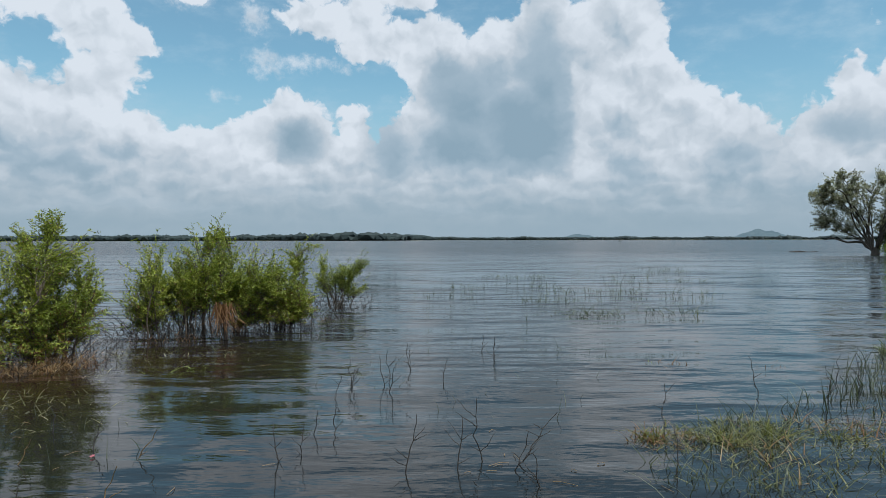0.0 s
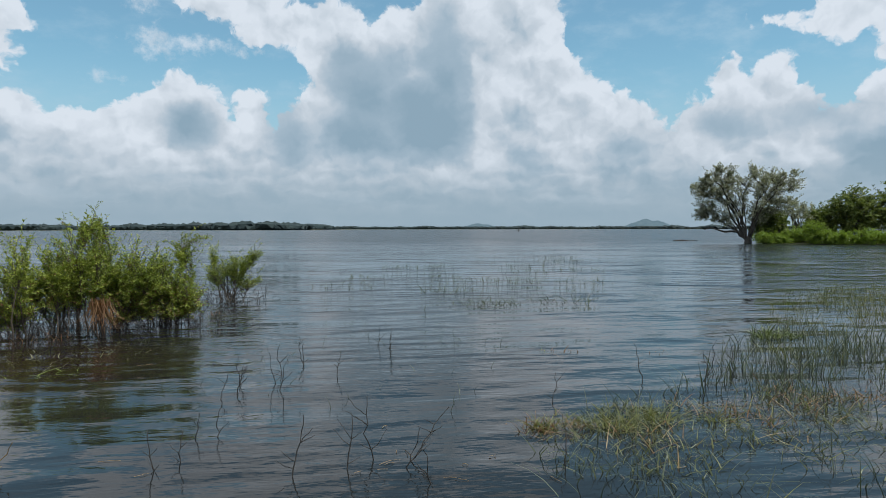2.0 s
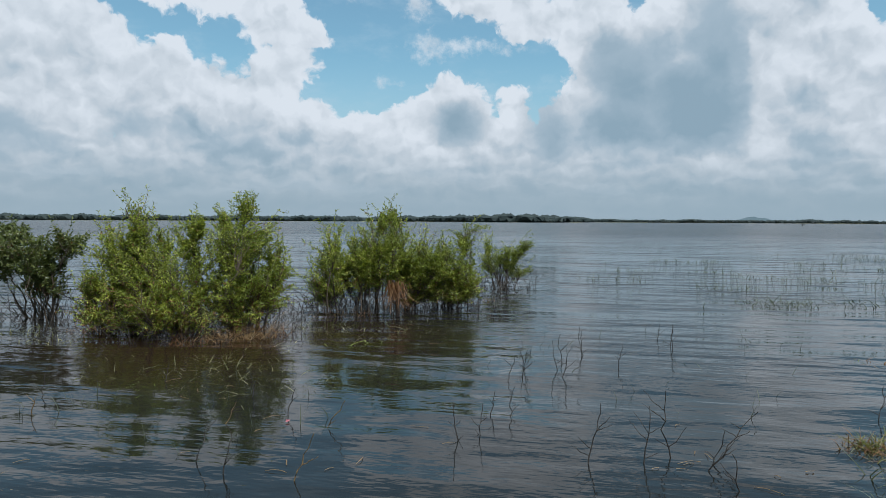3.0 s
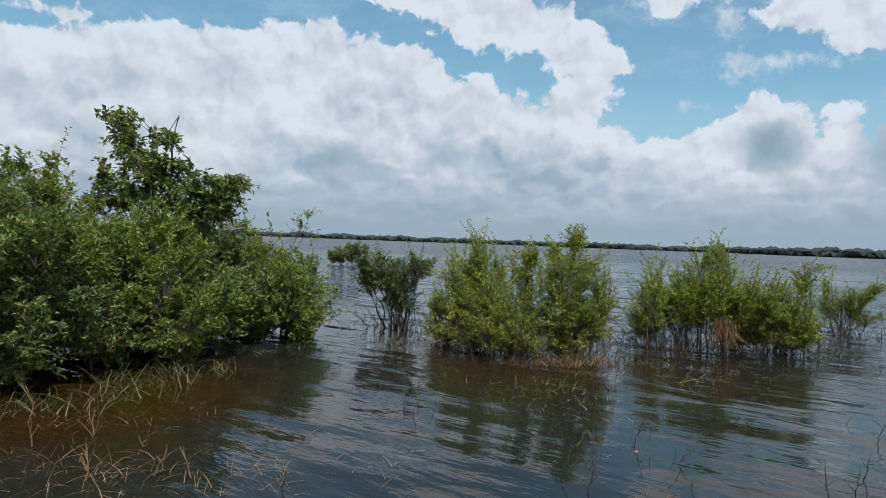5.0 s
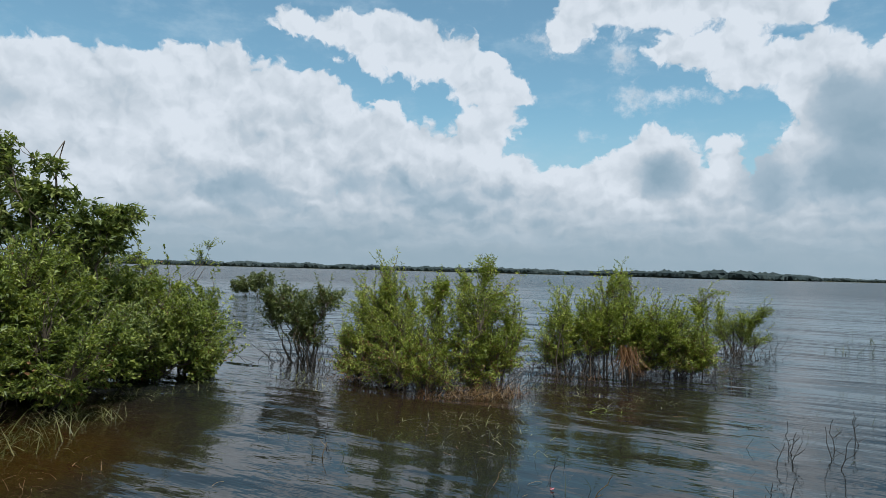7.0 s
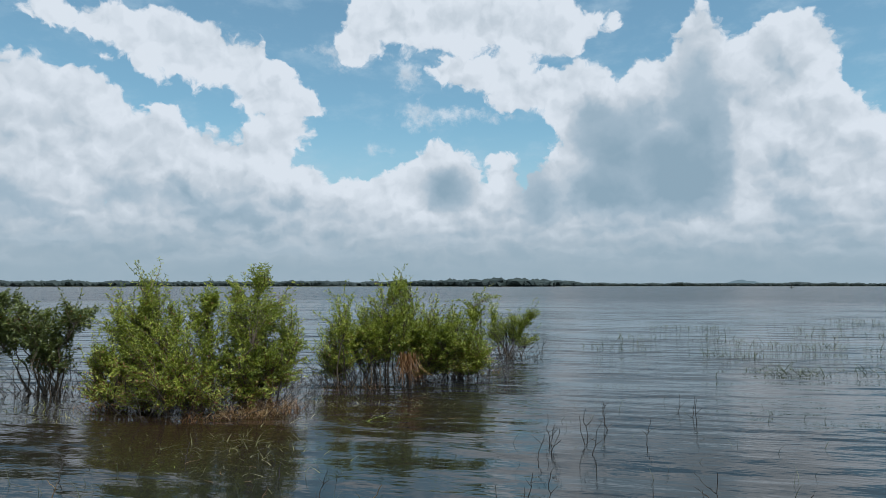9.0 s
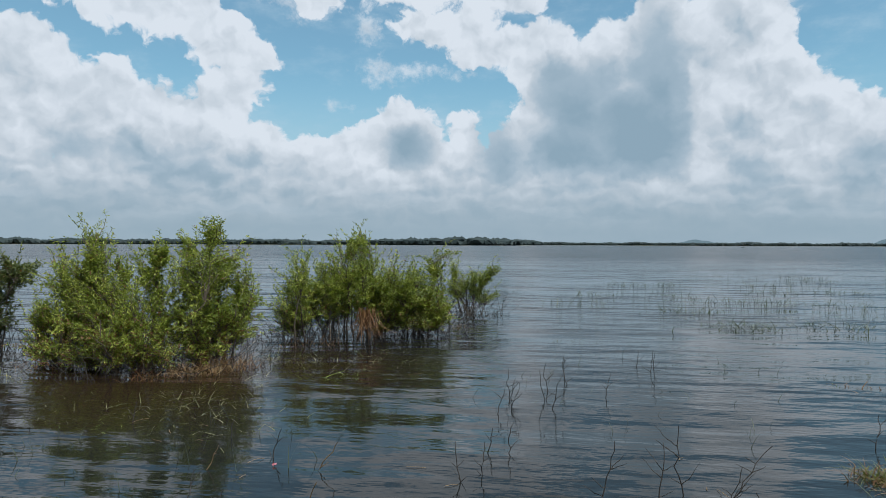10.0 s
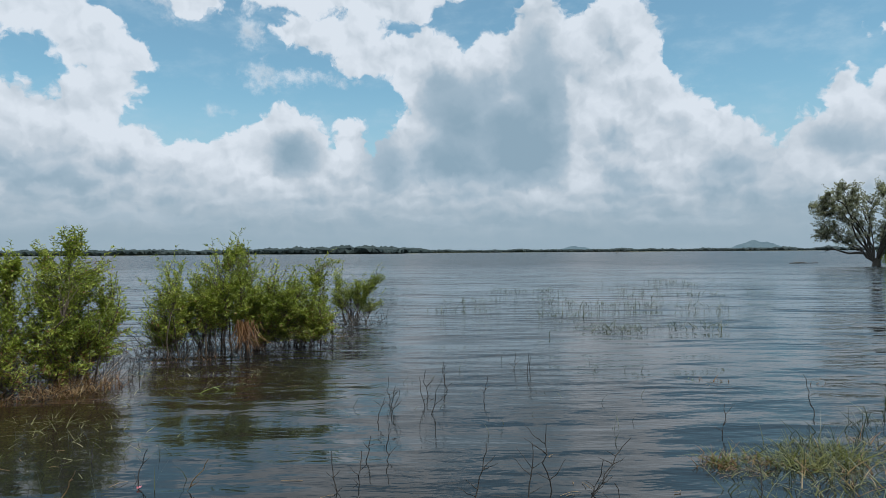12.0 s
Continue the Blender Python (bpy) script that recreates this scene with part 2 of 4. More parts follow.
def ground_material():
    mt, n = material("silty_ground")
    where = n.put("ShaderNodeTexCoord").outputs["Object"]
    f = n.m("ADD", n.m("MULTIPLY", n.noise(where, 0.4, 4.0), 0.5), n.m("MULTIPLY", n.noise(where, 9.0, 6.0, 0.65), 0.5))
    col = n.ramp(f, [(0.3, (0.075, 0.055, 0.030)), (0.5, (0.10, 0.095, 0.035)), (0.7, (0.07, 0.10, 0.025))])
    bump = n.put("ShaderNodeBump", {"Height": f, "Strength": 0.6, "Distance": 0.05})
    b = n.put("ShaderNodeBsdfPrincipled", {"Base Color": col, "Roughness": 0.9, "Normal": bump.outputs[0]})
    n.put("ShaderNodeOutputMaterial", {0: b.outputs[0]})
    return mt


def hill_material():
    mt, n = material("hazy_hill_glow")
    where = n.put("ShaderNodeTexCoord").outputs["Object"]
    # pale blue air haze painted as the hill's colour, which glows unlit
    col = n.ramp(n.noise(where, 0.05, 4.0), [(0.3, (0.17, 0.24, 0.27)), (0.7, (0.22, 0.29, 0.31))])
    e = n.put("ShaderNodeEmission", {0: col, 1: 1.0})
    n.put("ShaderNodeOutputMaterial", {0: e.outputs[0]})
    return mt


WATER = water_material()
GROUND = ground_material()
HILL = hill_material()
FEATHER = leaf_material("feathery_leaf", (0.048, 0.072, 0.013), (0.21, 0.255, 0.034), (0.54, 0.54, 0.11), 0.36, 0.5)
BROAD = leaf_material("broad_leaf", (0.034, 0.052, 0.016), (0.125, 0.162, 0.036), (0.40, 0.41, 0.13), 0.30, 0.5)
MIXED = leaf_material("mixed_leaf", (0.042, 0.062, 0.016), (0.165, 0.205, 0.036), (0.42, 0.43, 0.10), 0.34, 0.5)
DUSKY = leaf_material("dusky_leaf", (0.050, 0.065, 0.026), (0.11, 0.135, 0.042), (0.23, 0.24, 0.08), 0.3, 0.34)
SILVER = leaf_material("silvery_leaf", (0.10, 0.105, 0.075), (0.28, 0.28, 0.20), (0.60, 0.59, 0.46), 0.3, 0.42)
BANKLEAF = leaf_material("bank_leaf", (0.10, 0.145, 0.022), (0.20, 0.27, 0.035), (0.32, 0.38, 0.07), 0.4)
# far woods: bluish distance haze mixed into the dark leaf colours
FARLEAF = leaf_material("hazed_far_leaf", (0.016, 0.027, 0.027), (0.023, 0.036, 0.034), (0.034, 0.048, 0.042), 0.1, 0.7)
GRASS = leaf_material("marsh_grass", (0.055, 0.062, 0.022), (0.125, 0.13, 0.042), (0.30, 0.27, 0.12), 0.35, 0.4)
SEDGE = leaf_material("grey_sedge", (0.030, 0.040, 0.028), (0.080, 0.095, 0.058), (0.17, 0.18, 0.11), 0.25, 0.45)
STRAW = leaf_material("dry_straw", (0.13, 0.075, 0.030), (0.27, 0.17, 0.075), (0.44, 0.33, 0.18), 0.25, 0.6)
RUST = leaf_material("rusty_grass", (0.085, 0.040, 0.018), (0.18, 0.088, 0.034), (0.30, 0.18, 0.08), 0.25, 0.6)
PALE = leaf_material("pale_blade", (0.07, 0.078, 0.030), (0.16, 0.16, 0.062), (0.38, 0.35, 0.18), 0.35, 0.4)
OLIVE = leaf_material("olive_tuft", (0.070, 0.080, 0.022), (0.15, 0.155, 0.042), (0.30, 0.28, 0.10), 0.35, 0.45)
PETAL = leaf_material("pink_petal", (0.45, 0.12, 0.16), (0.55, 0.2, 0.24), (0.65, 0.35, 0.36), 0.3)
BARK = bark_material("grey_bark", (0.028, 0.024, 0.020), (0.095, 0.083, 0.068))
TWIG = bark_material("brown_twig", (0.045, 0.032, 0.022), (0.14, 0.105, 0.07), 40.0)
DEAD = bark_material("dead_stalk", (0.014, 0.012, 0.011), (0.060, 0.050, 0.040), 60.0)


# ---- mesh helpers ----
def mesh(name, verts, faces, mat, smooth=False):
    me = bpy.data.meshes.new(name)
    me.from_pydata(np.asarray(verts).tolist(), [], faces if isinstance(faces, list) else faces.tolist())
    me.materials.append(mat)
    if smooth:
        me.polygons.foreach_set("use_smooth", [True] * len(me.polygons))
    return me


def part(name, me, parent, label="", kind=""):
    ob = new(name, me)
    ob.parent = parent
    return tagged(ob, label, kind=kind)


def unit(a):
    return a / np.maximum(np.linalg.norm(a, axis=-1, keepdims=True), 1e-9)


def tubes(lines, radii, sides=5):
    """Tapered tubes: lines (n, k, 3), radii (n, k)."""
    lines, radii = np.asarray(lines, float), np.asarray(radii, float)
    n, k, _ = lines.shape
    along = unit(np.gradient(lines, axis=1))
    ref = np.where(np.abs(along[..., 2:3]) > 0.9, (1.0, 0, 0), (0, 0, 1.0))
    u = unit(np.cross(along, ref))
    w = np.cross(along, u)
    ang = np.arange(sides) * 2 * np.pi / sides
    ring = u[:, :, None] * np.cos(ang)[None, None, :, None] + w[:, :, None] * np.sin(ang)[None, None, :, None]
    v = lines[:, :, None] + ring * radii[:, :, None, None]
    idx = np.arange(n * k * sides).reshape(n, k, sides)
    a, b = idx[:, :-1], idx[:, 1:]
    f = np.stack([a, np.roll(a, -1, 2), np.roll(b, -1, 2), b], -1).reshape(-1, 4)
    return v.reshape(-1, 3), f


def leaf_cards(rng, base, way, length, width, fold=0.25, toss=0.75):
    """Folded leaves of four corners each."""
    n = len(base)
    way = unit(way)
    up = unit(rng.normal(size=(n, 3)) * toss + (0, 0, 1.0))
    side = unit(np.cross(way, up))
    nor = np.cross(side, way)
    ln = (length * rng.uniform(0.6, 1.25, n))[:, None]
    wd = (width * rng.uniform(0.7, 1.2, n))[:, None]
    mid = base + way * ln * 0.45
    v = np.stack([base, mid + side * wd * 0.5 + nor * wd * fold, base + way * ln - nor * ln * 0.1, mid - side * wd * 0.5 + nor * wd * fold], 1)
    i = np.arange(n)[:, None] * 4
    f = np.concatenate([i + (0, 1, 2), i + (0, 2, 3)], 0)
    return v.reshape(-1, 3), f


def blade_strips(rng, base, height, lean, width, bend=0.6, segs=4):
    """Grass blades: tapered strips that rise and bow over."""
    n = len(base)
    height = np.broadcast_to(np.asarray(height, float), (n,))[:, None, None]
    a = rng.uniform(0, 2 * np.pi, n)
    out = np.stack([np.cos(a), np.sin(a), np.zeros(n)], 1)[:, None]
    t = np.linspace(0, 1, segs + 1)[None, :, None]
    ln = (lean * rng.uniform(0.2, 1.6, n))[:, None, None]
    bd = (bend * rng.uniform(0.0, 1.5, n))[:, None, None]
    line = base[:, None] + out * height * (ln * t + bd * t ** 2.5) + np.array((0, 0, 1.0)) * height * (t - 0.45 * bd * t ** 3)
    fa = rng.uniform(0, 2 * np.pi, n)
    side = np.stack([np.cos(fa), np.sin(fa), np.zeros(n)], 1)[:, None]
    wd = width * rng.uniform(0.6, 1.3, n)[:, None, None] * (1 - 0.9 * t ** 1.5) * 0.5
    v = np.stack([line - side * wd, line + side * wd], 2)
    idx = np.arange(n * (segs + 1) * 2).reshape(n, segs + 1, 2)
    f = np.stack([idx[:, :-1, 0], idx[:, :-1, 1], idx[:, 1:, 1], idx[:, 1:, 0]], -1).reshape(-1, 4)
    return v.reshape(-1, 3), f


def anchor(name, place, label, category, group="", kind=""):
    ob = new(name)
    ob.empty_display_size = 0.3
    ob.location = place
    return tagged(ob, label, category, group, kind)


def in_puffs(rng, puffs, n, shell=0.5):
    """Points in ellipsoids (x, y, z, rx, ry, rz), thicker towards the skin."""
    pf = np.array(puffs, float)
    vol = (pf[:, 3] * pf[:, 4] * pf[:, 5]) ** 0.66
    k = rng.choice(len(pf), n, p=vol / vol.sum())
    d = unit(rng.normal(size=(n, 3)))
    r = rng.uniform(0, 1, n) ** shell
    d = np.sign(d) * np.abs(d) ** 0.78
    return pf[k, :3] + d * pf[k, 3:] * r[:, None], d


def lumps(puffs, n, size, seed, up=1.0):
    """The puffs with many small ones set about their skins, for an uneven outline."""
    r = np.random.default_rng(seed)
    at, d = in_puffs(r, puffs, n * 3, 0.05)
    keep = np.argsort(-d[:, 2] * up - r.uniform(0, 1.0, n * 3))[:n]
    return list(puffs) + [(*(at[k]), *(size * r.uniform(0.55, 1.3, 3) * (0.85, 0.85, 1.15))) for k in keep]


def grow(place, puffs, roots, stems, twigs, per_twig, leaf, wood=TWIG, foliage=FEATHER, seed=1, stem_r=0.018, sprigs=0.06, sprig_len=0.4,
         floor=0.12, droop=0.0, name="shrub", label="", category="shrub", group="", limb="stem", crown="foliage", dry=0.0, gaps=0.55, tangle=0, rise=0.0, lump=1.9, scatter=0.3):
    """A woody plant: stems from the roots into the crown's puffs, a twig to each of many points, leaves along the twigs."""
    rng = np.random.default_rng(seed)
    thing = anchor(name, place, label, category, group)
    roots = np.array(roots, float)
    tips, _ = in_puffs(rng, puffs, stems, 0.8)
    tips[:, 2] = np.maximum(tips[:, 2], min(0.35, tips[:, 2].max()))
    start = roots[rng.integers(0, len(roots), stems)] + rng.normal(size=(stems, 3)) * (0.06, 0.06, 0)
    if len(roots) > 1:
        pick = np.array([np.argmin(np.linalg.norm(roots[:, :2] - t[:2], axis=1) + rng.uniform(0, 0.5, len(roots))) for t in tips])
        start = roots[pick] + rng.normal(size=(stems, 3)) * (0.10, 0.10, 0)
    k = 9
    t = np.linspace(0, 1, k)[None, :, None]
    bow = start[:, None] * (1 - t) + tips[:, None] * t
    bow[:, :, 2] += (np.sin(t[..., 0] * np.pi) * 0.16 * (tips[:, 2:3] - start[:, 2:3]))
    size = np.linalg.norm(tips - start, axis=1)[:, None, None]
    bow[:, 1:-1] += np.cumsum(rng.normal(size=(stems, k - 2, 3)) * 0.028, 1) * size
    rad = stem_r * rng.uniform(0.6, 1.3, stems)[:, None] * (1 - 0.78 * t[..., 0])
    trunk = None
    for i in np.argsort(-rad[:, 0]).tolist():
        first = limb == "limb" and trunk is None
        piece = part("trunk" if first else limb, mesh(limb, *tubes(bow[i:i + 1], rad[i:i + 1], 6), wood, True), trunk or thing)
        trunk = piece if first else trunk
    nodes = bow[:, 2:].reshape(-1, 3)
    goal, d = in_puffs(rng, puffs, twigs * 2)
    big = max(p[3] for p in puffs)
    gappy = np.array([noise.noise((g[0] * lump / big ** 0.6, g[1] * lump / big ** 0.6, g[2] * lump * 0.8 / big ** 0.6 + seed)) for g in goal])
    order = np.argsort(-gappy - rng.uniform(0, gaps, twigs * 2))[:twigs]
    goal, d = goal[order], d[order]
    long = rng.uniform(size=twigs) < sprigs
    goal += long[:, None] * (d * 0.5 + (0, 0, 0.8)) * sprig_len * rng.uniform(0.3, 1.0, twigs)[:, None]
    goal[:, 2] = np.maximum(goal[:, 2], floor + rng.uniform(0, 0.15, twigs))
    src = np.empty_like(goal)
    for i in range(0, twigs, 400):
        g = goal[i:i + 400]
        cost = np.linalg.norm(g[:, None] - d[i:i + 400, None] * rise * 0.5 - (0, 0, rise) - nodes[None], axis=2) + 0.7 * np.maximum(0, nodes[None, :, 2] - g[:, None, 2] + 0.1)
        src[i:i + 400] = nodes[np.argmin(cost, 1)]
    tt = np.linspace(0, 1, 5)[None, :, None]
    line = src[:, None] * (1 - tt) + goal[:, None] * tt
    reach = np.linalg.norm(goal - src, axis=1)[:, None]
    line[:, :, 2] += np.sin(tt[..., 0] * np.pi) * reach * 0.10 - droop * tt[..., 0] ** 3 * reach
    line[:, 1:-1] += rng.normal(size=(twigs, 3, 3)) * 0.05 * reach[:, None]
    tr = np.clip(reach * 0.009, 0.0025, stem_r * 0.6) * (1 - 0.75 * tt[..., 0])
    part("twig_tangle", mesh("twig_tangle", *tubes(line, tr, 3), wood), thing, kind="stuff")
    if tangle:
        # bare stems, packed dense and dark to stand in for shade below the crown
        count = len(roots) * tangle
        foot = np.repeat(roots, tangle, 0) + rng.normal(size=(count, 3)) * (0.40, 0.35, 0)
        top = foot + rng.normal(size=foot.shape) * (0.5, 0.35, 0) + np.stack([np.zeros(count), np.zeros(count), rng.uniform(0.15, 0.95, count)], 1)
        mid = (foot + top) / 2 + rng.normal(size=foot.shape) * 0.10 + (0, 0, 0.1)
        bare = np.stack([foot, (foot + mid) / 2 + rng.normal(size=foot.shape) * 0.04, mid, (mid + top) / 2 + rng.normal(size=foot.shape) * 0.04, top], 1)
        part("bare_shade_tangle", mesh("bare_shade_tangle", *tubes(bare, np.tile((0.0055, 0.005, 0.0045, 0.0035, 0.002), (count, 1)), 3), DEAD), thing, "bare brown twigs packed dark for the shade under the foliage", kind="stuff")
    # leaves set to both sides along the outer part of each twig
    u = np.linspace(0.30, 0.99, per_twig)[None] + rng.normal(size=(twigs, per_twig)) * 0.03
    u = np.clip(u, 0.15, 1.0) * 3.999
    i0 = np.minimum(u.astype(int), 3)
    fr = (u - i0)[..., None]
    row = np.arange(twigs)[:, None]
    at = line[row, i0] * (1 - fr) + line[row, i0 + 1] * fr
    along = unit(line[row, i0 + 1] - line[row, i0])
    side = unit(np.cross(along, unit(rng.normal(size=(twigs, 1, 3)) * 0.5 + (0, 0, 1.0))))
    hand = np.where(np.arange(per_twig) % 2 == 0, 1.0, -1.0)[None, :, None]
    way = along * 0.6 + side * hand * 0.8 + rng.normal(size=at.shape) * scatter + (0, 0, 0.10 - droop)
    at, way = at.reshape(-1, 3), way.reshape(-1, 3)
    at = at + rng.normal(size=at.shape) * leaf[0] * 0.12
    keep = at[:, 2] > 0.02
    at, way = at[keep], way[keep]
    sere = rng.uniform(size=len(at)) < dry * np.clip(1.4 - at[:, 2] / 0.7, 0.1, 1.4)
    part(crown, mesh(crown, *leaf_cards(rng, at[~sere], way[~sere], *leaf, toss=0.5), foliage), thing, kind="stuff")
    if sere.sum() > 20:
        part("dry_leaves", mesh("dry_leaves", *leaf_cards(rng, at[sere], way[sere], *leaf), RUST), thing, "brown withered leaves", kind="stuff")
    return thing


# ---- ground, water, distance ----
def polar_sheet(name, radii, height, mat, turns=160):
    ang = np.arange(turns) * 2 * np.pi / turns
    rr = np.array(radii)
    x, y = rr[:, None] * np.sin(ang), rr[:, None] * np.cos(ang)
    v = np.concatenate([np.stack([x, y, height(x, y)], -1).reshape(-1, 3), [[0, 0, float(height(np.zeros(1), np.zeros(1))[0])]]])
    idx = np.arange(len(rr) * turns).reshape(len(rr), turns)
    a, b = idx[:-1], idx[1:]
    f = np.stack([a, np.roll(a, -1, 1), np.roll(b, -1, 1), b], -1).reshape(-1, 4).tolist()
    c = len(v) - 1
    f += [[c, int(idx[0, (i + 1) % turns]), int(idx[0, i])] for i in range(turns)]
    me = mesh(name, v, f, mat, True)
    me.flip_normals()
    return new(name, me)


def far_shore(az):
    """The distance of the far shore, by azimuth in degrees."""
    return 1250 - 150 * np.exp(-((az + 7) / 5) ** 2) + 750 / (1 + np.exp(-(az + 1.5) * 1.4)) + 40 * np.sin(az * 0.35)


def bed_height(x, y):
    r = np.hypot(x, y)
    az = np.degrees(np.arctan2(x, y))
    land = np.clip((r - far_shore(az)) / 60, -1, 1) * 1.2
    back = np.clip((-y - 1.9 - 0.15 * np.sin(x * 0.8)) * 0.16, -1.2, 0.9)
    return np.maximum(np.maximum(land, back), -1.2)


ground = tagged(polar_sheet("ground", np.concatenate([np.geomspace(1.2, 900, 34), np.geomspace(960, 4600, 26)]), bed_height, GROUND),
                "brown silty lake bed rising to low grassy shores", "ground", kind="structure")
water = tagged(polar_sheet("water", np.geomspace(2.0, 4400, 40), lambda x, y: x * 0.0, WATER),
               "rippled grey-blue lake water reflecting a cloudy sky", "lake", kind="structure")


def far_woods(name, az0, az1, count, back, low, high, seed, label):
    """Far shore woods: rows of ragged tree crowns joined into one."""
    rng = np.random.default_rng(seed)
    bm = bmesh.new()
    bmesh.ops.create_icosphere(bm, subdivisions=1, radius=1.0)
    ball = np.array([v.co[:] for v in bm.verts])
    tri = np.array([[v.index for v in f.verts] for f in bm.faces])
    bm.free()
    vs, fs, base = [], [], 0
    for az in np.sort(rng.uniform(az0, az1, count)):
        r = float(far_shore(az)) + 14 + rng.uniform(0, back)
        h = rng.uniform(low, high) * (0.8 + 0.35 * noise.noise((az * 0.6, seed, 0)))
        w = h * rng.uniform(0.5, 1.3)
        c = np.array((r * math.sin(radians(az)), r * math.cos(radians(az)), 0.45 * h))
        v = ball * (w, w, 0.58 * h) * (1 + rng.normal(size=(len(ball), 1)) * 0.13) + c
        v[:, 2] = np.maximum(v[:, 2], -0.2)
        vs.append(v), fs.append(tri + base)
        base += len(v)
    return tagged(new(name, mesh(name, np.concatenate(vs), np.concatenate(fs), FARLEAF)), label, "woods", kind="stuff")


far_woods("far_woods", -85, -14, 3600, 60, 8, 12, 3, "dark low woods along the far shore of the lake")
far_woods("far_woods", -14.5, -0.6, 520, 40, 8, 16, 4, "dark wooded spit with taller tree crowns far across the lake")
far_woods("far_woods", -1.0, 60, 2000, 80, 7, 12, 5, "thin dark line of woods on the farthest shore")


def hill(name, az, dist, high, wide, seed, label):
    bm = bmesh.new()
    bmesh.ops.create_grid(bm, x_segments=40, y_segments=16, size=1.0)
    for v in bm.verts:
        x, y = v.co.x, v.co.y
        f = max(0.0, math.cos(min(1, math.hypot(x, y)) * math.pi / 2)) ** 1.3
        v.co = (x * wide, y * wide * 0.6, high * f * (0.85 + 0.3 * noise.noise((x * 3, y * 3, seed))) + high * 0.05 * noise.noise((x * 14, y * 9, seed)) * min(1, f * 4) - 1)
    me = bpy.data.meshes.new(name)
    bm.to_mesh(me), bm.free()
    me.materials.append(HILL)
    ob = new(name, me)
    ob.matrix_world = pose(dist * math.sin(radians(az)), dist * math.cos(radians(az)), 0, 0, 0, -az)
    return tagged(ob, label, "hill", kind="structure")


hill("backdrop", 12.1, 3570, 34, 130, 1.0, "pale blue hazy hill far behind the lake")
hill("backdrop", 25.8, 2800, 42, 125, 2.0, "blue-grey hazy hill behind the far shore")

# ---- shrubs standing in the water ----
grow((-3.9, 12.7, 0), lumps([(-1.05, -0.5, 0.75, 0.75, 0.8, 0.50), (-0.3, -0.2, 1.15, 0.75, 0.8, 0.76), (0.4, 0.1, 0.95, 0.9, 0.8, 0.58), (1.0, 0.5, 0.75, 0.66, 0.7, 0.55), (0.0, -0.1, 0.80, 1.3, 0.7, 0.36), (0.9, 0.35, 0.42, 0.85, 0.6, 0.38), (-1.3, -0.8, 0.3, 0.45, 0.4, 0.25), (-0.8, -0.4, 0.95, 0.65, 0.7, 0.45), (-0.2, 0.2, 0.55, 1.2, 0.6, 0.3), (0.45, -0.1, 0.42, 0.6, 0.45, 0.32), (1.15, 0.35, 0.3, 0.6, 0.4, 0.26), (0.8, 0.0, 0.3, 0.6, 0.4, 0.24), (-1.35, -0.5, 1.35, 0.24, 0.3, 0.26),
                       (-0.25, -0.1, 1.8, 0.32, 0.3, 0.22), (1.15, 0.5, 1.45, 0.22, 0.25, 0.25), (1.55, 0.6, 1.65, 0.25, 0.12, 0.07), (-1.2, -0.6, 0.45, 0.5, 0.5, 0.3), (1.0, 0.4, 0.5, 0.6, 0.5, 0.3)], 16, 0.22, 5),
     [(-1.3, -0.8, -0.3), (-0.9, -1.0, -0.3), (-0.5, -0.7, -0.3), (-0.1, -0.4, -0.3), (0.25, 0, -0.3), (0.8, 0.6, -0.3), (-0.8, -0.2, -0.3), (1.1, 0.9, -0.3)], 48, 3400, 21, (0.063, 0.022), seed=11, sprigs=0.13,
     label="yellow-green feathery shrub standing in shallow lake water", group="shrubs in the water", dry=0.20, floor=0.12, sprig_len=0.34, gaps=0.9, tangle=80, rise=0.3, lump=5.0)
grow((-2.5, 17.3, 0), [(0.1, 0, 0.75, 0.6, 0.3, 0.36), (-0.3, 0, 0.70, 0.32, 0.3, 0.36), (0.35, 0, 0.95, 0.36, 0.3, 0.22), (0.72, 0, 1.18, 0.22, 0.2, 0.12), (0.5, 0, 0.5, 0.35, 0.3, 0.2), (-0.35, 0, 1.15, 0.12, 0.15, 0.22)],
     [(0, 0, -0.3), (0.1, 0.05, -0.3)], 20, 430, 11, (0.075, 0.021), seed=12, sprigs=0.25, sprig_len=0.22, stem_r=0.014,
     label="small sparse shrub with bare lower twigs in the water", group="shrubs in the water", tangle=60, rise=0.3, gaps=1.2)
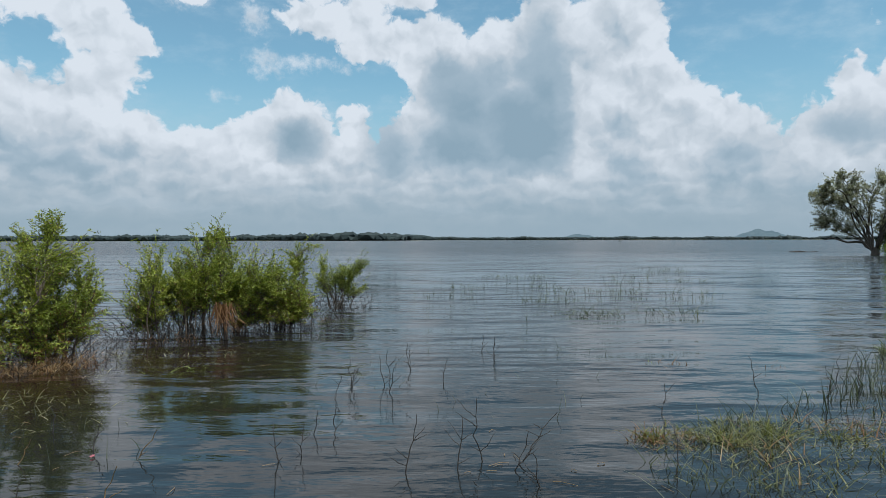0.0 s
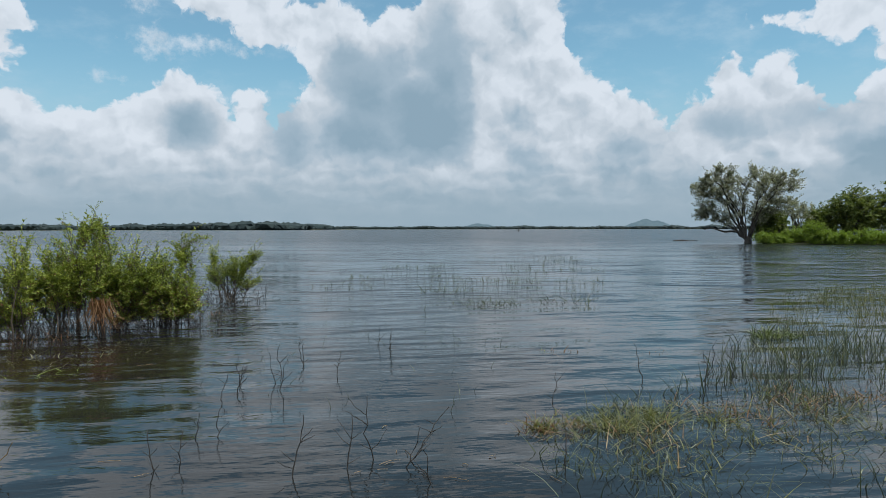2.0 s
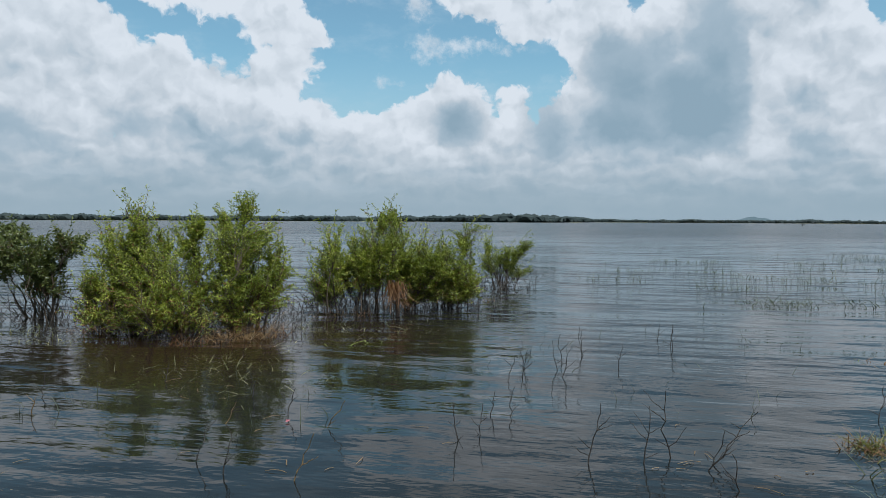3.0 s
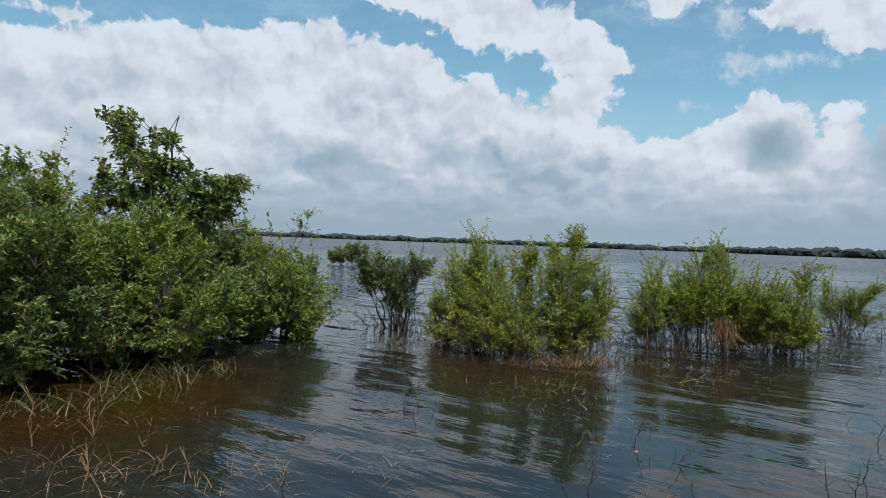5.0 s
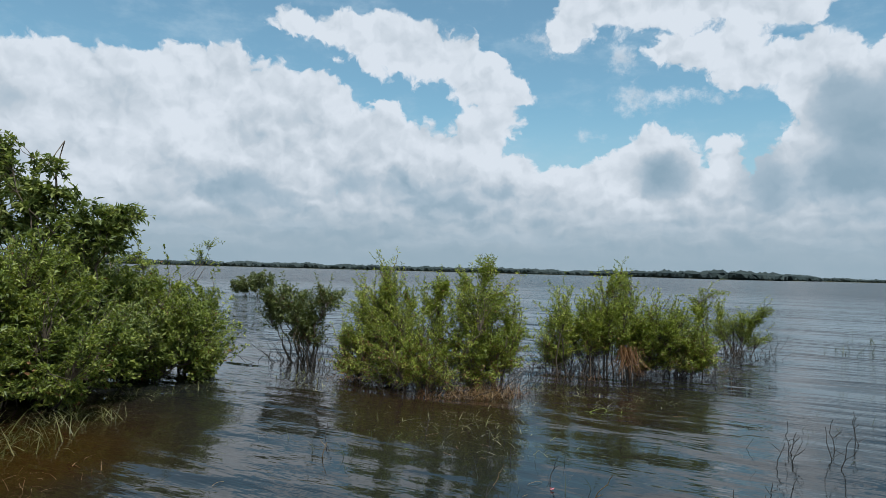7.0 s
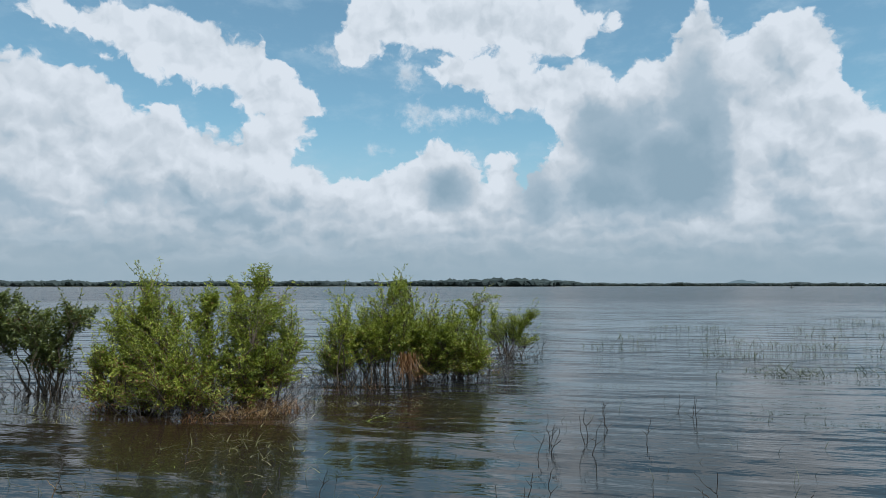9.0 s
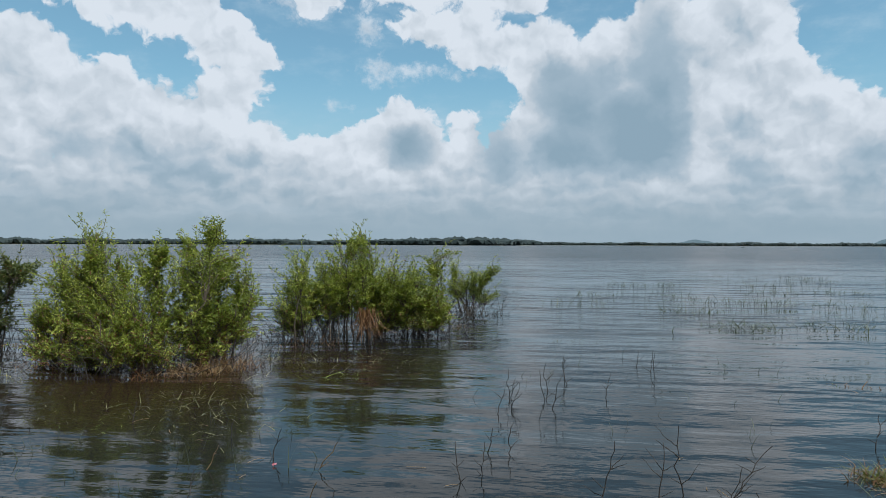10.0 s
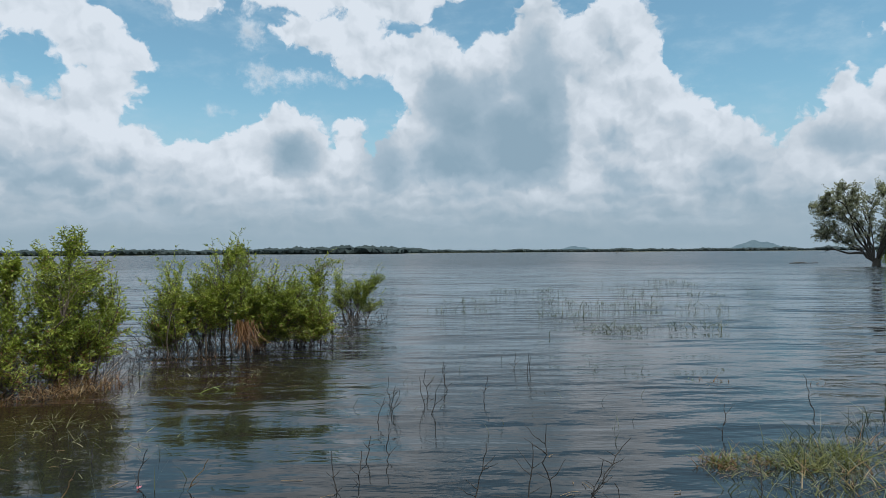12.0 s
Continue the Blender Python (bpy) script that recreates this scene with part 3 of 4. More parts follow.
grow((-6.5, 9.4, 0), lumps([(-1.0, 0, 0.95, 0.85, 0.7, 0.70), (-1.3, -0.1, 0.55, 0.6, 0.6, 0.45), (-0.2, -0.3, 0.78, 1.1, 0.8, 0.66), (0.85, 0.1, 1.1, 0.85, 0.7, 0.80), (1.1, -0.2, 0.6, 0.72, 0.6, 0.5), (0.15, -0.9, 0.45, 0.65, 0.45, 0.36),
                      (-0.95, 0.1, 1.82, 0.22, 0.24, 0.28), (1.0, 0.1, 1.98, 0.22, 0.24, 0.24), (-0.4, -0.9, 0.25, 0.8, 0.45, 0.25), (0.7, -0.7, 0.25, 0.7, 0.45, 0.24), (-1.3, -0.5, 0.25, 0.5, 0.4, 0.22), (1.2, 0.5, 0.7, 0.42, 0.45, 0.5)], 20, 0.24, 6),
     [(-0.8, 0.0, -0.3), (-0.2, -0.5, -0.3), (0.4, -0.9, -0.3), (0.2, 0.0, -0.3), (-1.1, -0.3, -0.3), (1.0, -0.2, -0.3), (1.2, 0.2, -0.3), (0.7, -0.5, -0.3)], 50, 3900, 21, (0.059, 0.021), seed=13, sprigs=0.13,
     label="tall yellow-green shrub with rusty lower leaves in the water", group="shrubs in the water", dry=0.24, floor=0.03, sprig_len=0.38, gaps=0.9, tangle=70, rise=0.3, lump=5.0)
grow((-9.5, 9.6, 0), lumps([(-0.2, 0, 1.15, 0.7, 0.55, 0.38), (0.55, 0.1, 1.32, 0.33, 0.35, 0.22), (-0.8, 0, 1.0, 0.38, 0.4, 0.33), (0.1, 0, 0.65, 0.5, 0.4, 0.25)], 12, 0.2, 9),
     [(0, 0, -0.3), (0.12, 0.05, -0.3), (-0.2, 0.1, -0.3)], 20, 620, 15, (0.078, 0.034), foliage=DUSKY, seed=14, stem_r=0.015, gaps=0.8, rise=0.25, tangle=50, floor=0.15, lump=3.0, scatter=0.45,
     label="open shrub with dark broader leaves and bare legs in the water", group="shrubs in the water", dry=0.1)
grow((-33.0, 32.0, 0), [(0, 0, 0.85, 1.5, 1.2, 0.65), (-1.2, 0, 0.6, 1.0, 0.9, 0.5)], [(0, 0, -0.3), (-0.9, 0, -0.3)], 12, 420, 14, (0.16, 0.075), foliage=DUSKY, seed=15,
     label="low dark leafy shrub out in the water", group="shrubs in the water")

# the dense thicket at the bank
THICKET = "dense dark green thicket hanging over brown shallows"
for i, (x, y, w, d, h) in enumerate([(-10.75, 7.2, 1.6, 1.3, 1.75), (-11.6, 5.7, 1.9, 1.5, 2.2), (-9.9, 4.2, 1.7, 1.4, 2.1), (-9.5, 2.0, 1.7, 1.5, 2.3), (-12.2, 3.2, 2.2, 2.0, 2.9), (-13.2, 7.4, 1.9, 2.0, 2.3)]):
    grow((x, y, 0), lumps([(0, 0, h * 0.40, w * 0.9, d * 0.9, h * 0.45), (0.3, -0.2, h * 0.36, w * 0.95, d * 0.95, h * 0.24), (-0.3, 0.3, h * 0.68, w * 0.65, d * 0.65, h * 0.30), (-0.1, 0.0, 0.35, w * 0.7, d * 0.7, 0.25)], 30, 0.36, i, 0.15),
         [(0, 0, -0.2), (0.5, 0.3, -0.2), (-0.5, -0.3, -0.2), (0.3, -0.6, -0.2)], 26, 2900, 22, (0.078, 0.036), foliage=BROAD if i % 2 else MIXED, seed=21 + i, sprigs=0.05,
         name="thicket_shrub", label=THICKET, group="thicket shrubs", floor=0.0, dry=0.05, gaps=0.2, lump=3.2, rise=0.3, scatter=0.45)
small_tree = grow((-11.6, 5.85, 0), [(0.35, 0, 2.45, 0.6, 0.5, 0.42), (0.95, 0, 2.4, 0.4, 0.4, 0.36), (-0.6, 0, 2.8, 0.7, 0.6, 0.45), (-1.15, 0, 3.95, 0.34, 0.4, 0.2), (-0.75, 0, 3.25, 0.5, 0.5, 0.36), (-0.1, 0, 2.95, 0.55, 0.5, 0.36), (0.75, 0.1, 2.65, 0.6, 0.5, 0.24), (1.35, 0, 2.8, 0.3, 0.3, 0.12),
                            (-0.8, -0.1, 2.5, 0.8, 0.6, 0.4), (0.5, 0, 2.3, 0.3, 0.35, 0.25), (-0.2, 0, 3.5, 0.22, 0.3, 0.22)],
     [(0, 0, -0.2), (0.1, 0.1, -0.2)], 18, 640, 13, (0.130, 0.060), foliage=BROAD, seed=31, stem_r=0.034, droop=0.12, sprigs=0.06, gaps=0.5, lump=4.0, scatter=0.5,
     name="small_tree", label="small broad-leaved tree leaning above the thicket", category="tree", limb="limb", crown="crown")
small_tree.rotation_euler = (0, 0, radians(35))
sprig = grow((-12.6, 9.0, 0), [(0.5, 0, 2.1, 0.35, 0.15, 0.25), (0.75, 0, 2.35, 0.22, 0.1, 0.16)], [(-0.4, 0, 0.2)], 5, 40, 9, (0.06, 0.022), seed=33, stem_r=0.013,
     name="twiggy_sprig", label="thin twiggy sprig rising above the thicket's edge", category="sprig")
sprig.rotation_euler = (0, 0, radians(38))
for i, (x, y, h) in enumerate([(-12.9, 4.3, 3.2), (-11.9, 7.6, 2.2)]):
    grow((x, y, 0), [(0, 0, h - 0.3, 0.35, 0.35, 0.35), (0.1, 0, h - 0.7, 0.35, 0.3, 0.3)], [(0, 0, 0.1)], 6, 70, 12, (0.075, 0.034), foliage=MIXED, seed=36 + i, stem_r=0.014,
         name="tall_sprig", label="leafy sprig rising out of the thicket", category="sprig", group="sprigs")

# ---- the drowned tree and the islet ----
drowned = grow((48.0, 72.8, 0), lumps([(-4.4, 0, 5.2, 1.9, 2.2, 2.1), (-2.6, 0, 7.0, 2.2, 2.4, 1.8), (1.7, 0.5, 7.5, 2.1, 2.4, 1.8), (4.4, 0, 7.0, 1.8, 2.0, 1.3), (-1.6, 0, 4.8, 2.6, 2.4, 2.2), (2.0, 0, 5.4, 2.3, 2.2, 2.0), (-4.8, 0, 3.4, 1.6, 1.4, 0.9), (3.6, 0, 4.4, 1.6, 1.5, 1.2), (-2.6, 0, 3.0, 1.8, 1.4, 1.0), (1.2, 0, 3.2, 1.6, 1.4, 1.1)], 26, 0.75, 8),
     [(-0.15, 0, 0.45), (0.2, 0.1, 0.45)], 22, 2300, 11, (0.22, 0.12), wood=BARK, foliage=SILVER, seed=41, stem_r=0.11, sprigs=0.04, sprig_len=0.6, gaps=0.7, lump=7.0, rise=0.5, scatter=0.5,
     name="drowned_tree", label="spreading grey-green tree with several trunks standing in the lake", category="tree", limb="limb", crown="crown", floor=1.3)
tb = np.linspace(0, 1, 7)
part("trunk_base", mesh("trunk_base", *tubes(np.stack([0.10 * np.sin(tb * 3), 0.05 * tb, -0.5 + 1.35 * tb], 1)[None], (0.62 - 0.30 * tb ** 0.6)[None], 12), BARK, True), drowned)
low = np.stack([-0.2 - 4.6 * tb, 0.2 * np.sin(tb * 5), 0.8 + 0.9 * np.sin(tb * 2.2) + 0.25 * np.sin(tb * 9)], 1)
part("low_limb", mesh("low_limb", *tubes(low[None], (0.17 * (1 - 0.7 * tb))[None], 8), BARK, True), drowned, "bare low limb reaching over the water")
drowned.rotation_euler = (0, 0, radians(-33))


def polar(az, d, z=0.0):
    return (d * math.sin(radians(az)), d * math.cos(radians(az)), z)


def islet():
    bm = bmesh.new()
    bmesh.ops.create_grid(bm, x_segments=60, y_segments=24, size=1.0)
    for v in bm.verts:
        x, y = v.co.x, v.co.y
        f = 1 - max(abs(x) ** 2.6, abs(y) ** 2)
        v.co = (x * 26, y * 9, -0.8 + 1.5 * max(0.0, f) ** 0.5 + 0.15 * noise.noise((x * 9, y * 5, 3)))
    me = bpy.data.meshes.new("islet")
    bm.to_mesh(me), bm.free()
    me.materials.append(GROUND)
    ob = new("ground_islet", me)
    ob.matrix_world = pose(*polar(49.5, 93), 0, 0, -41)
    return tagged(ob, "low muddy islet overgrown with green scrub", "islet", kind="structure")


islet()
grow(polar(36.5, 93), [(0, 0, 4.6, 2.0, 1.8, 1.6), (-1.0, 0, 3.4, 1.6, 1.5, 1.3), (1.2, 0, 3.8, 1.5, 1.5, 1.3)], [(0, 0, 0), (0.4, 0.2, 0)], 14, 260, 10, (0.26, 0.12), wood=BARK, foliage=SILVER, seed=43, stem_r=0.10,
     name="bare_tree", label="thin half-bare grey tree on the islet", category="tree", limb="limb", crown="crown", floor=1.5)
for i, (az, d, w, h) in enumerate([(34.9, 90, 1.9, 4.4), (38.3, 96, 1.8, 4.6), (39.8, 97, 2.2, 6.2), (41.1, 95, 2.0, 6.8), (42.9, 97, 2.0, 7.2), (44.4, 97, 2.2, 4.4), (46.8, 97, 3.0, 6.0)]):
    grow(polar(az, d), [(0, 0, h * 0.62, w, w, h * 0.36), (-w * 0.5, 0, h * 0.45, w * 0.7, w * 0.7, h * 0.35), (w * 0.5, 0, h * 0.5, w * 0.7, w * 0.7, h * 0.36)], [(0, 0, -0.2), (0.3, 0.2, -0.2)], 12, 620, 12, (0.34, 0.19),
         wood=BARK, foliage=BROAD, seed=51 + i, stem_r=0.12, sprigs=0.12, sprig_len=1.0, gaps=0.3, name="islet_tree", label="rounded dark green tree on the islet", category="tree", group="islet trees", limb="limb", crown="crown", floor=0.8)
rng = np.random.default_rng(77)
for i in range(22):
    az = 34.6 + i * 0.62 + rng.uniform(-0.2, 0.2)
    h = rng.uniform(1.0, 1.9) + 1.2 * math.exp(-((az - 37.6) / 1.0) ** 2) + 0.3 * math.exp(-((az - 43) / 2) ** 2)
    grow(polar(az, rng.uniform(84.5, 88)), [(0, 0, h * 0.42, 1.5, 1.4, h * 0.56), (0.5, -0.6, h * 0.25, 1.4, 1.1, h * 0.35)], [(0, 0, -0.3), (0.3, 0, -0.3)], 7, 420, 11, (0.20, 0.10), foliage=BANKLEAF, seed=81 + i,
         name="bank_shrub", label="bright green scrub along the islet's waterline", group="islet scrub", floor=0.05)

# driftwood and a far post
def driftwood():
    r = np.random.default_rng(5)
    thing = anchor("driftwood", (49.0, 89.0, 0), "dark drifting branch lying in the water", "driftwood")
    t = np.linspace(0, 1, 9)
    for k in range(4):
        line = np.stack([-1.8 + 3.4 * t + 0.3 * k, 0.3 * k * t + 0.1 * np.sin(t * 7 + k), 0.03 + 0.10 * np.sin(t * (3 + 2 * k)) * (k > 0)], 1)
        part("branch", mesh("branch", *tubes(line[None], (0.09 - 0.015 * k) * (1 - 0.6 * t)[None], 6), DEAD, True), thing)
    return thing


driftwood()
post = anchor("mooring_post", polar(15.3, 420), "thin dark post standing far out in the lake", "post")
tp = np.linspace(0, 1, 4)
part("pole", mesh("pole", *tubes(np.stack([0.1 * tp, 0 * tp, -1 + 4.2 * tp], 1)[None], (0.22 - 0.06 * tp)[None], 8), DEAD), post)
part("crossbar", mesh("crossbar", *tubes(np.stack([-1.1 + 2.2 * tp, 0 * tp, 0.6 + 0.2 * tp], 1)[None], (0.14 + 0 * tp)[None], 6), DEAD), post)


# ---- grasses and reeds ----
def in_polygon(rng, corners, n):
    c = np.array(corners, float)
    lo, hi = c.min(0), c.max(0)
    out = []
    while len(out) < n:
        p = rng.uniform(lo, hi)
        inside = False
        for (x0, y0), (x1, y1) in zip(c, np.roll(c, -1, 0)):
            if (y0 > p[1]) != (y1 > p[1]) and p[0] < (x1 - x0) * (p[1] - y0) / (y1 - y0) + x0:
                inside = not inside
        if inside and noise.noise((p[0] * 1.3, p[1] * 1.3, 7)) > rng.uniform(-0.35, 0.35):
            out.append((p[0], p[1], -0.05))
    return np.array(out)


def grass_field(name, corners, n, height, width, mat, seed, label, lean=0.25, bend=0.25):
    r = np.random.default_rng(seed)
    p = in_polygon(r, corners, n)
    h = height * r.uniform(0.35, 1.15, n)
    return tagged(new(name, mesh(name, *blade_strips(r, p, h, lean, width, bend), mat)), label, "grass", kind="stuff")


def tussock(place, n, spread, height, width, mat, seed, name="grass_tussock", label="", category="grass", group="", lean=0.4, bend=0.6):
    r = np.random.default_rng(seed)
    a, d = r.uniform(0, 2 * np.pi, n), spread * np.sqrt(r.uniform(0, 1, n))
    p = np.stack([d * np.cos(a), d * np.sin(a), np.full(n, -0.05)], 1)
    h = height * r.uniform(0.4, 1.15, n) * (1 - 0.4 * d / spread)
    thing = anchor(name, place, label, category, group)
    part("grass_crown", mesh("grass_crown", *blade_strips(r, p, h, lean, width, bend), mat), thing, kind="stuff")
    return thing


grass_field("marsh_grass", [(1.9, 5.6), (1.6, 4.1), (2.2, 3.2), (5, 2.8), (9, 7), (8, 9), (4.6, 7.2), (3, 6.3)], 900, 0.32, 0.010, SEDGE, 91, "thin grey-green sedge standing in the shallows", 0.45, 0.6)
grass_field("marsh_grass", [(1.9, 5.4), (2.0, 4.2), (3.6, 4.0), (6.2, 6.4), (5, 6.6), (3.2, 6.0)], 900, 0.17, 0.013, GRASS, 92, "low tangled yellow-green grass matted on the water", 0.9, 0.8)
grass_field("marsh_grass", [(2.0, 5.3), (2.2, 4.4), (3.6, 4.2), (6.0, 6.2), (5, 6.4), (3.2, 5.9)], 150, 0.22, 0.011, STRAW, 95, "dry straw-coloured grass tangled in the shallows", 1.0, 0.9)
grass_field("marsh_grass", [(1.7, 5.0), (2.2, 3.3), (5.2, 3.2), (7.5, 6.6), (5.4, 6.6), (3.4, 5.4)], 300, 0.2, 0.012, GRASS, 96, "pale blades lying flat on the water", 2.0, 1.2)
grass_field("marsh_grass", [(2.0, 5.5), (2.4, 4.7), (4.2, 5.0), (6.6, 6.8), (5, 6.8), (3.2, 6.0)], 160, 0.2, 0.012, RUST, 97, "rusty dead grass among the green", 0.9, 0.9)
grass_field("marsh_grass", [(5.5, 6.0), (9, 7.0), (16, 12), (15, 16), (11, 15), (7.2, 10), (6.0, 8)], 1700, 0.36, 0.009, GRASS, 93, "taller green marsh grass spreading over the shallows", 0.35, 0.4)
grass_field("marsh_grass", [(10, 10.6), (18, 12), (18, 18), (12, 16.5)], 1500, 0.36, 0.012, GRASS, 94, "bright green dense grass in the shallows")
grass_field("marsh_grass", [(4.0, 6.2), (6.0, 5.4), (9.5, 9.0), (8.0, 10.5), (6.0, 9.0), (4.8, 7.6)], 900, 0.42, 0.011, SEDGE, 98, "upright grey-green rushes standing in the shallows", 0.25, 0.35)
for i, (x, y, n, sp, h, mt) in enumerate([(2.1, 5.5, 240, 0.30, 0.24, RUST), (2.15, 5.35, 160, 0.3, 0.2, GRASS), (3.0, 5.75, 420, 0.42, 0.30, GRASS), (2.7, 5.5, 200, 0.35, 0.24, GRASS), (4.1, 5.6, 240, 0.4, 0.22, RUST),
                                         (3.6, 5.0, 200, 0.45, 0.24, GRASS), (3.4, 9.0, 60, 0.3, 0.2, RUST), (3.2, 9.15, 30, 0.08, 0.14, BANKLEAF), (4.3, 9.1, 30, 0.09, 0.14, SEDGE), (4.9, 8.9, 40, 0.3, 0.16, RUST), (5.6, 6.0, 200, 0.4, 0.26, RUST), (4.9, 4.9, 200, 0.45, 0.26, GRASS), (6.6, 8.6, 200, 0.5, 0.26, GRASS)]):
    tussock((x, y, 0), int(n * 0.6), sp, h * 0.85, 0.013, mt, 100 + i, lean=0.8, bend=1.0, label="matted tussock of yellowing grass in the shallows" if mt is GRASS else "rusty dead tussock in the shallows", group="tussocks")
for i, (x, y, n, sp, h) in enumerate([(2.05, 5.55, 120, 0.14, 0.2), (2.65, 5.45, 130, 0.2, 0.26), (3.15, 5.6, 110, 0.2, 0.26), (2.35, 5.7, 60, 0.15, 0.18), (3.7, 5.5, 80, 0.2, 0.22)]):
    tussock((x, y, 0), n, sp, h, 0.015, OLIVE, 125 + i, label="fresh leafy tuft among matted grass in the shallows", group="tussocks", lean=0.8, bend=0.9)
for i, (x, y, n, sp, h) in enumerate([(7.2, 9.8, 150, 0.26, 0.34), (7.55, 9.7, 90, 0.2, 0.24)]):
    tussock((x, y, 0), n, sp, h, 0.028, DUSKY, 120 + i, name="water_plant", label="small dark leafy plant poking out of the water", category="plant", group="water plants", lean=0.6, bend=0.8)

REEDS = [(4.1, 24.2), (5.0, 22.6), (9.0, 31.0), (13.5, 40.0), (0.4, 21.2), (1.0, 24.6), (3.9, 15.4), (5.7, 15.7), (7.8, 26.6), (12.4, 35.3), (4.7, 31.0), (3.6, 15.2), (2.9, 31.2), (3.3, 18.7), (6.4, 22.0), (10.6, 27.5), (8.2, 21.0)]
for i, (x, y) in enumerate(REEDS):
    tussock((x, y, 0), 44 + (i * 11) % 40, 0.6 + 0.018 * y, 0.42, 0.016, SEDGE, 130 + i, name="reed_clump", label="sparse thin reeds standing in open water", category="reeds", group="reed clumps", lean=0.9, bend=1.0)
grass_field("scattered_reeds", [(-0.5, 17), (2, 12), (8, 13), (16, 30), (20, 44), (8, 42), (0, 30)], 220, 0.26, 0.014, SEDGE, 150, "single reeds scattered over open water", 1.0, 0.9)
grass_field("scattered_reeds", [(-1.5, 6.5), (1.5, 6.0), (3.0, 10.5), (0.5, 11.5), (-1.2, 10)], 90, 0.20, 0.007, SEDGE, 151, "single thin sedge stems in dark water", 0.4, 0.5)
grass_field("scattered_reeds", [(-6.5, 5.0), (-3.0, 4.0), (-2.2, 5.5), (-4.0, 7.0)], 60, 0.22, 0.007, SEDGE, 152, "single thin sedge stems in dark water")

# grass lying on the water in front of the shrubs
for i, (x, y, n, sp, h, mt) in enumerate([(-4.75, 5.7, 40, 0.3, 0.18, BANKLEAF), (-4.0, 6.4, 120, 0.7, 0.22, PALE), (-3.6, 6.0, 70, 0.6, 0.2, PALE), (-4.6, 7.0, 110, 0.7, 0.22, PALE), (-4.2, 6.9, 60, 0.5, 0.3, GRASS), (-3.3, 8.6, 40, 0.3, 0.3, BANKLEAF),
                                         (-3.0, 9.8, 110, 0.7, 0.2, PALE), (-2.6, 10.5, 90, 0.6, 0.2, PALE), (-3.4, 10.4, 70, 0.5, 0.2, GRASS), (-3.7, 9.3, 70, 0.5, 0.22, PALE), (-4.5, 9.9, 120, 0.5, 0.26, PALE), (-4.4, 8.3, 70, 0.5, 0.2, PALE),
                                         (-7.7, 8.0, 120, 0.6, 0.22, PALE), (-8.6, 8.6, 70, 0.4, 0.22, GRASS), (-5.4, 6.6, 60, 0.6, 0.2, PALE), (-2.9, 6.6, 40, 0.7, 0.2, PALE)]):
    tussock((x, y, 0), int(n * 0.8), sp * 1.3, h * 0.75, 0.015, mt, 160 + i, name="floating_grass", label="bright green grass blades lying half on the water" if mt is BANKLEAF else "pale broad grass blades lying half on the water", group="floating grass", lean=1.4, bend=1.2)
for i, (x, y, n, sp, h) in enumerate([(-5.35, 8.8, 200, 0.42, 0.36), (-5.0, 9.1, 150, 0.4, 0.42), (-5.8, 8.3, 90, 0.4, 0.28), (-7.7, 8.9, 110, 0.5, 0.3), (-4.7, 11.6, 90, 0.6, 0.25), (-2.6, 14.2, 80, 0.6, 0.22)]):
    tussock((x, y, 0), n, sp, h, 0.010, RUST, 170 + i, name="dead_tussock", label="rusty brown dead grass at the shrub's foot", group="dead grass", lean=0.6, bend=0.8)


def hanging_grass(x, y, top, n, spread, seed):
    """Dead grass caught in the twigs, which hangs down to the water."""
    q = np.random.default_rng(seed)
    base = np.stack([q.normal(size=n) * spread, q.normal(size=n) * spread * 0.7, top + q.uniform(-0.12, 0.05, n)], 1)
    thing = anchor("hanging_grass", (x, y, 0), "rusty dead grass clump hanging from the shrub's twigs", "dead grass")
    part("grass_crown", mesh("grass_crown", *blade_strips(q, base, -q.uniform(0.18, 0.60, n), 0.30, 0.011, 0.45), RUST), thing, kind="stuff")
    stub = np.stack([0.05 * np.sin(tb * 4), 0.06 + 0 * tb, -0.3 + (top + 0.35) * tb], 1)
    part("stem", mesh("stem", *tubes(stub[None], (0.05 - 0.02 * tb)[None], 7), DEAD, True), thing)
    return thing


hanging_grass(-3.65, 11.5, 0.62, 190, 0.09, 180)
for i, (x, y, n, sp, h) in enumerate([(-5.2, 8.65, 70, 0.3, 0.5), (-4.95, 8.9, 60, 0.3, 0.55), (-5.5, 8.5, 50, 0.3, 0.4)]):
    tussock((x, y, 0), n, sp, h, 0.009, STRAW, 184 + i, name="dry_grass", label="pale arching dead stalks at the shrub's foot", group="dry grass", lean=0.7, bend=1.3)
for i, (x, y, n, sp, h) in enumerate([(-5.5, 1.4, 46, 0.4, 0.26), (-5.4, 1.9, 50, 0.35, 0.3), (-4.7, 2.2, 60, 0.35, 0.22), (-4.4, 2.5, 46, 0.3, 0.2), (-5.0, 1.7, 46, 0.4, 0.25), (-6.1, 1.6, 36, 0.4, 0.28), (-3.9, 3.2, 24, 0.4, 0.16), (-6.6, 2.9, 30, 0.5, 0.25), (-7.0, 2.2, 30, 0.4, 0.3)]):
    tussock((x, y, 0), n, sp, h, 0.008, STRAW, 190 + i, name="dry_grass", label="tangle of pale dry grass stalks in brown shallows", group="dry grass", lean=0.9, bend=1.2)
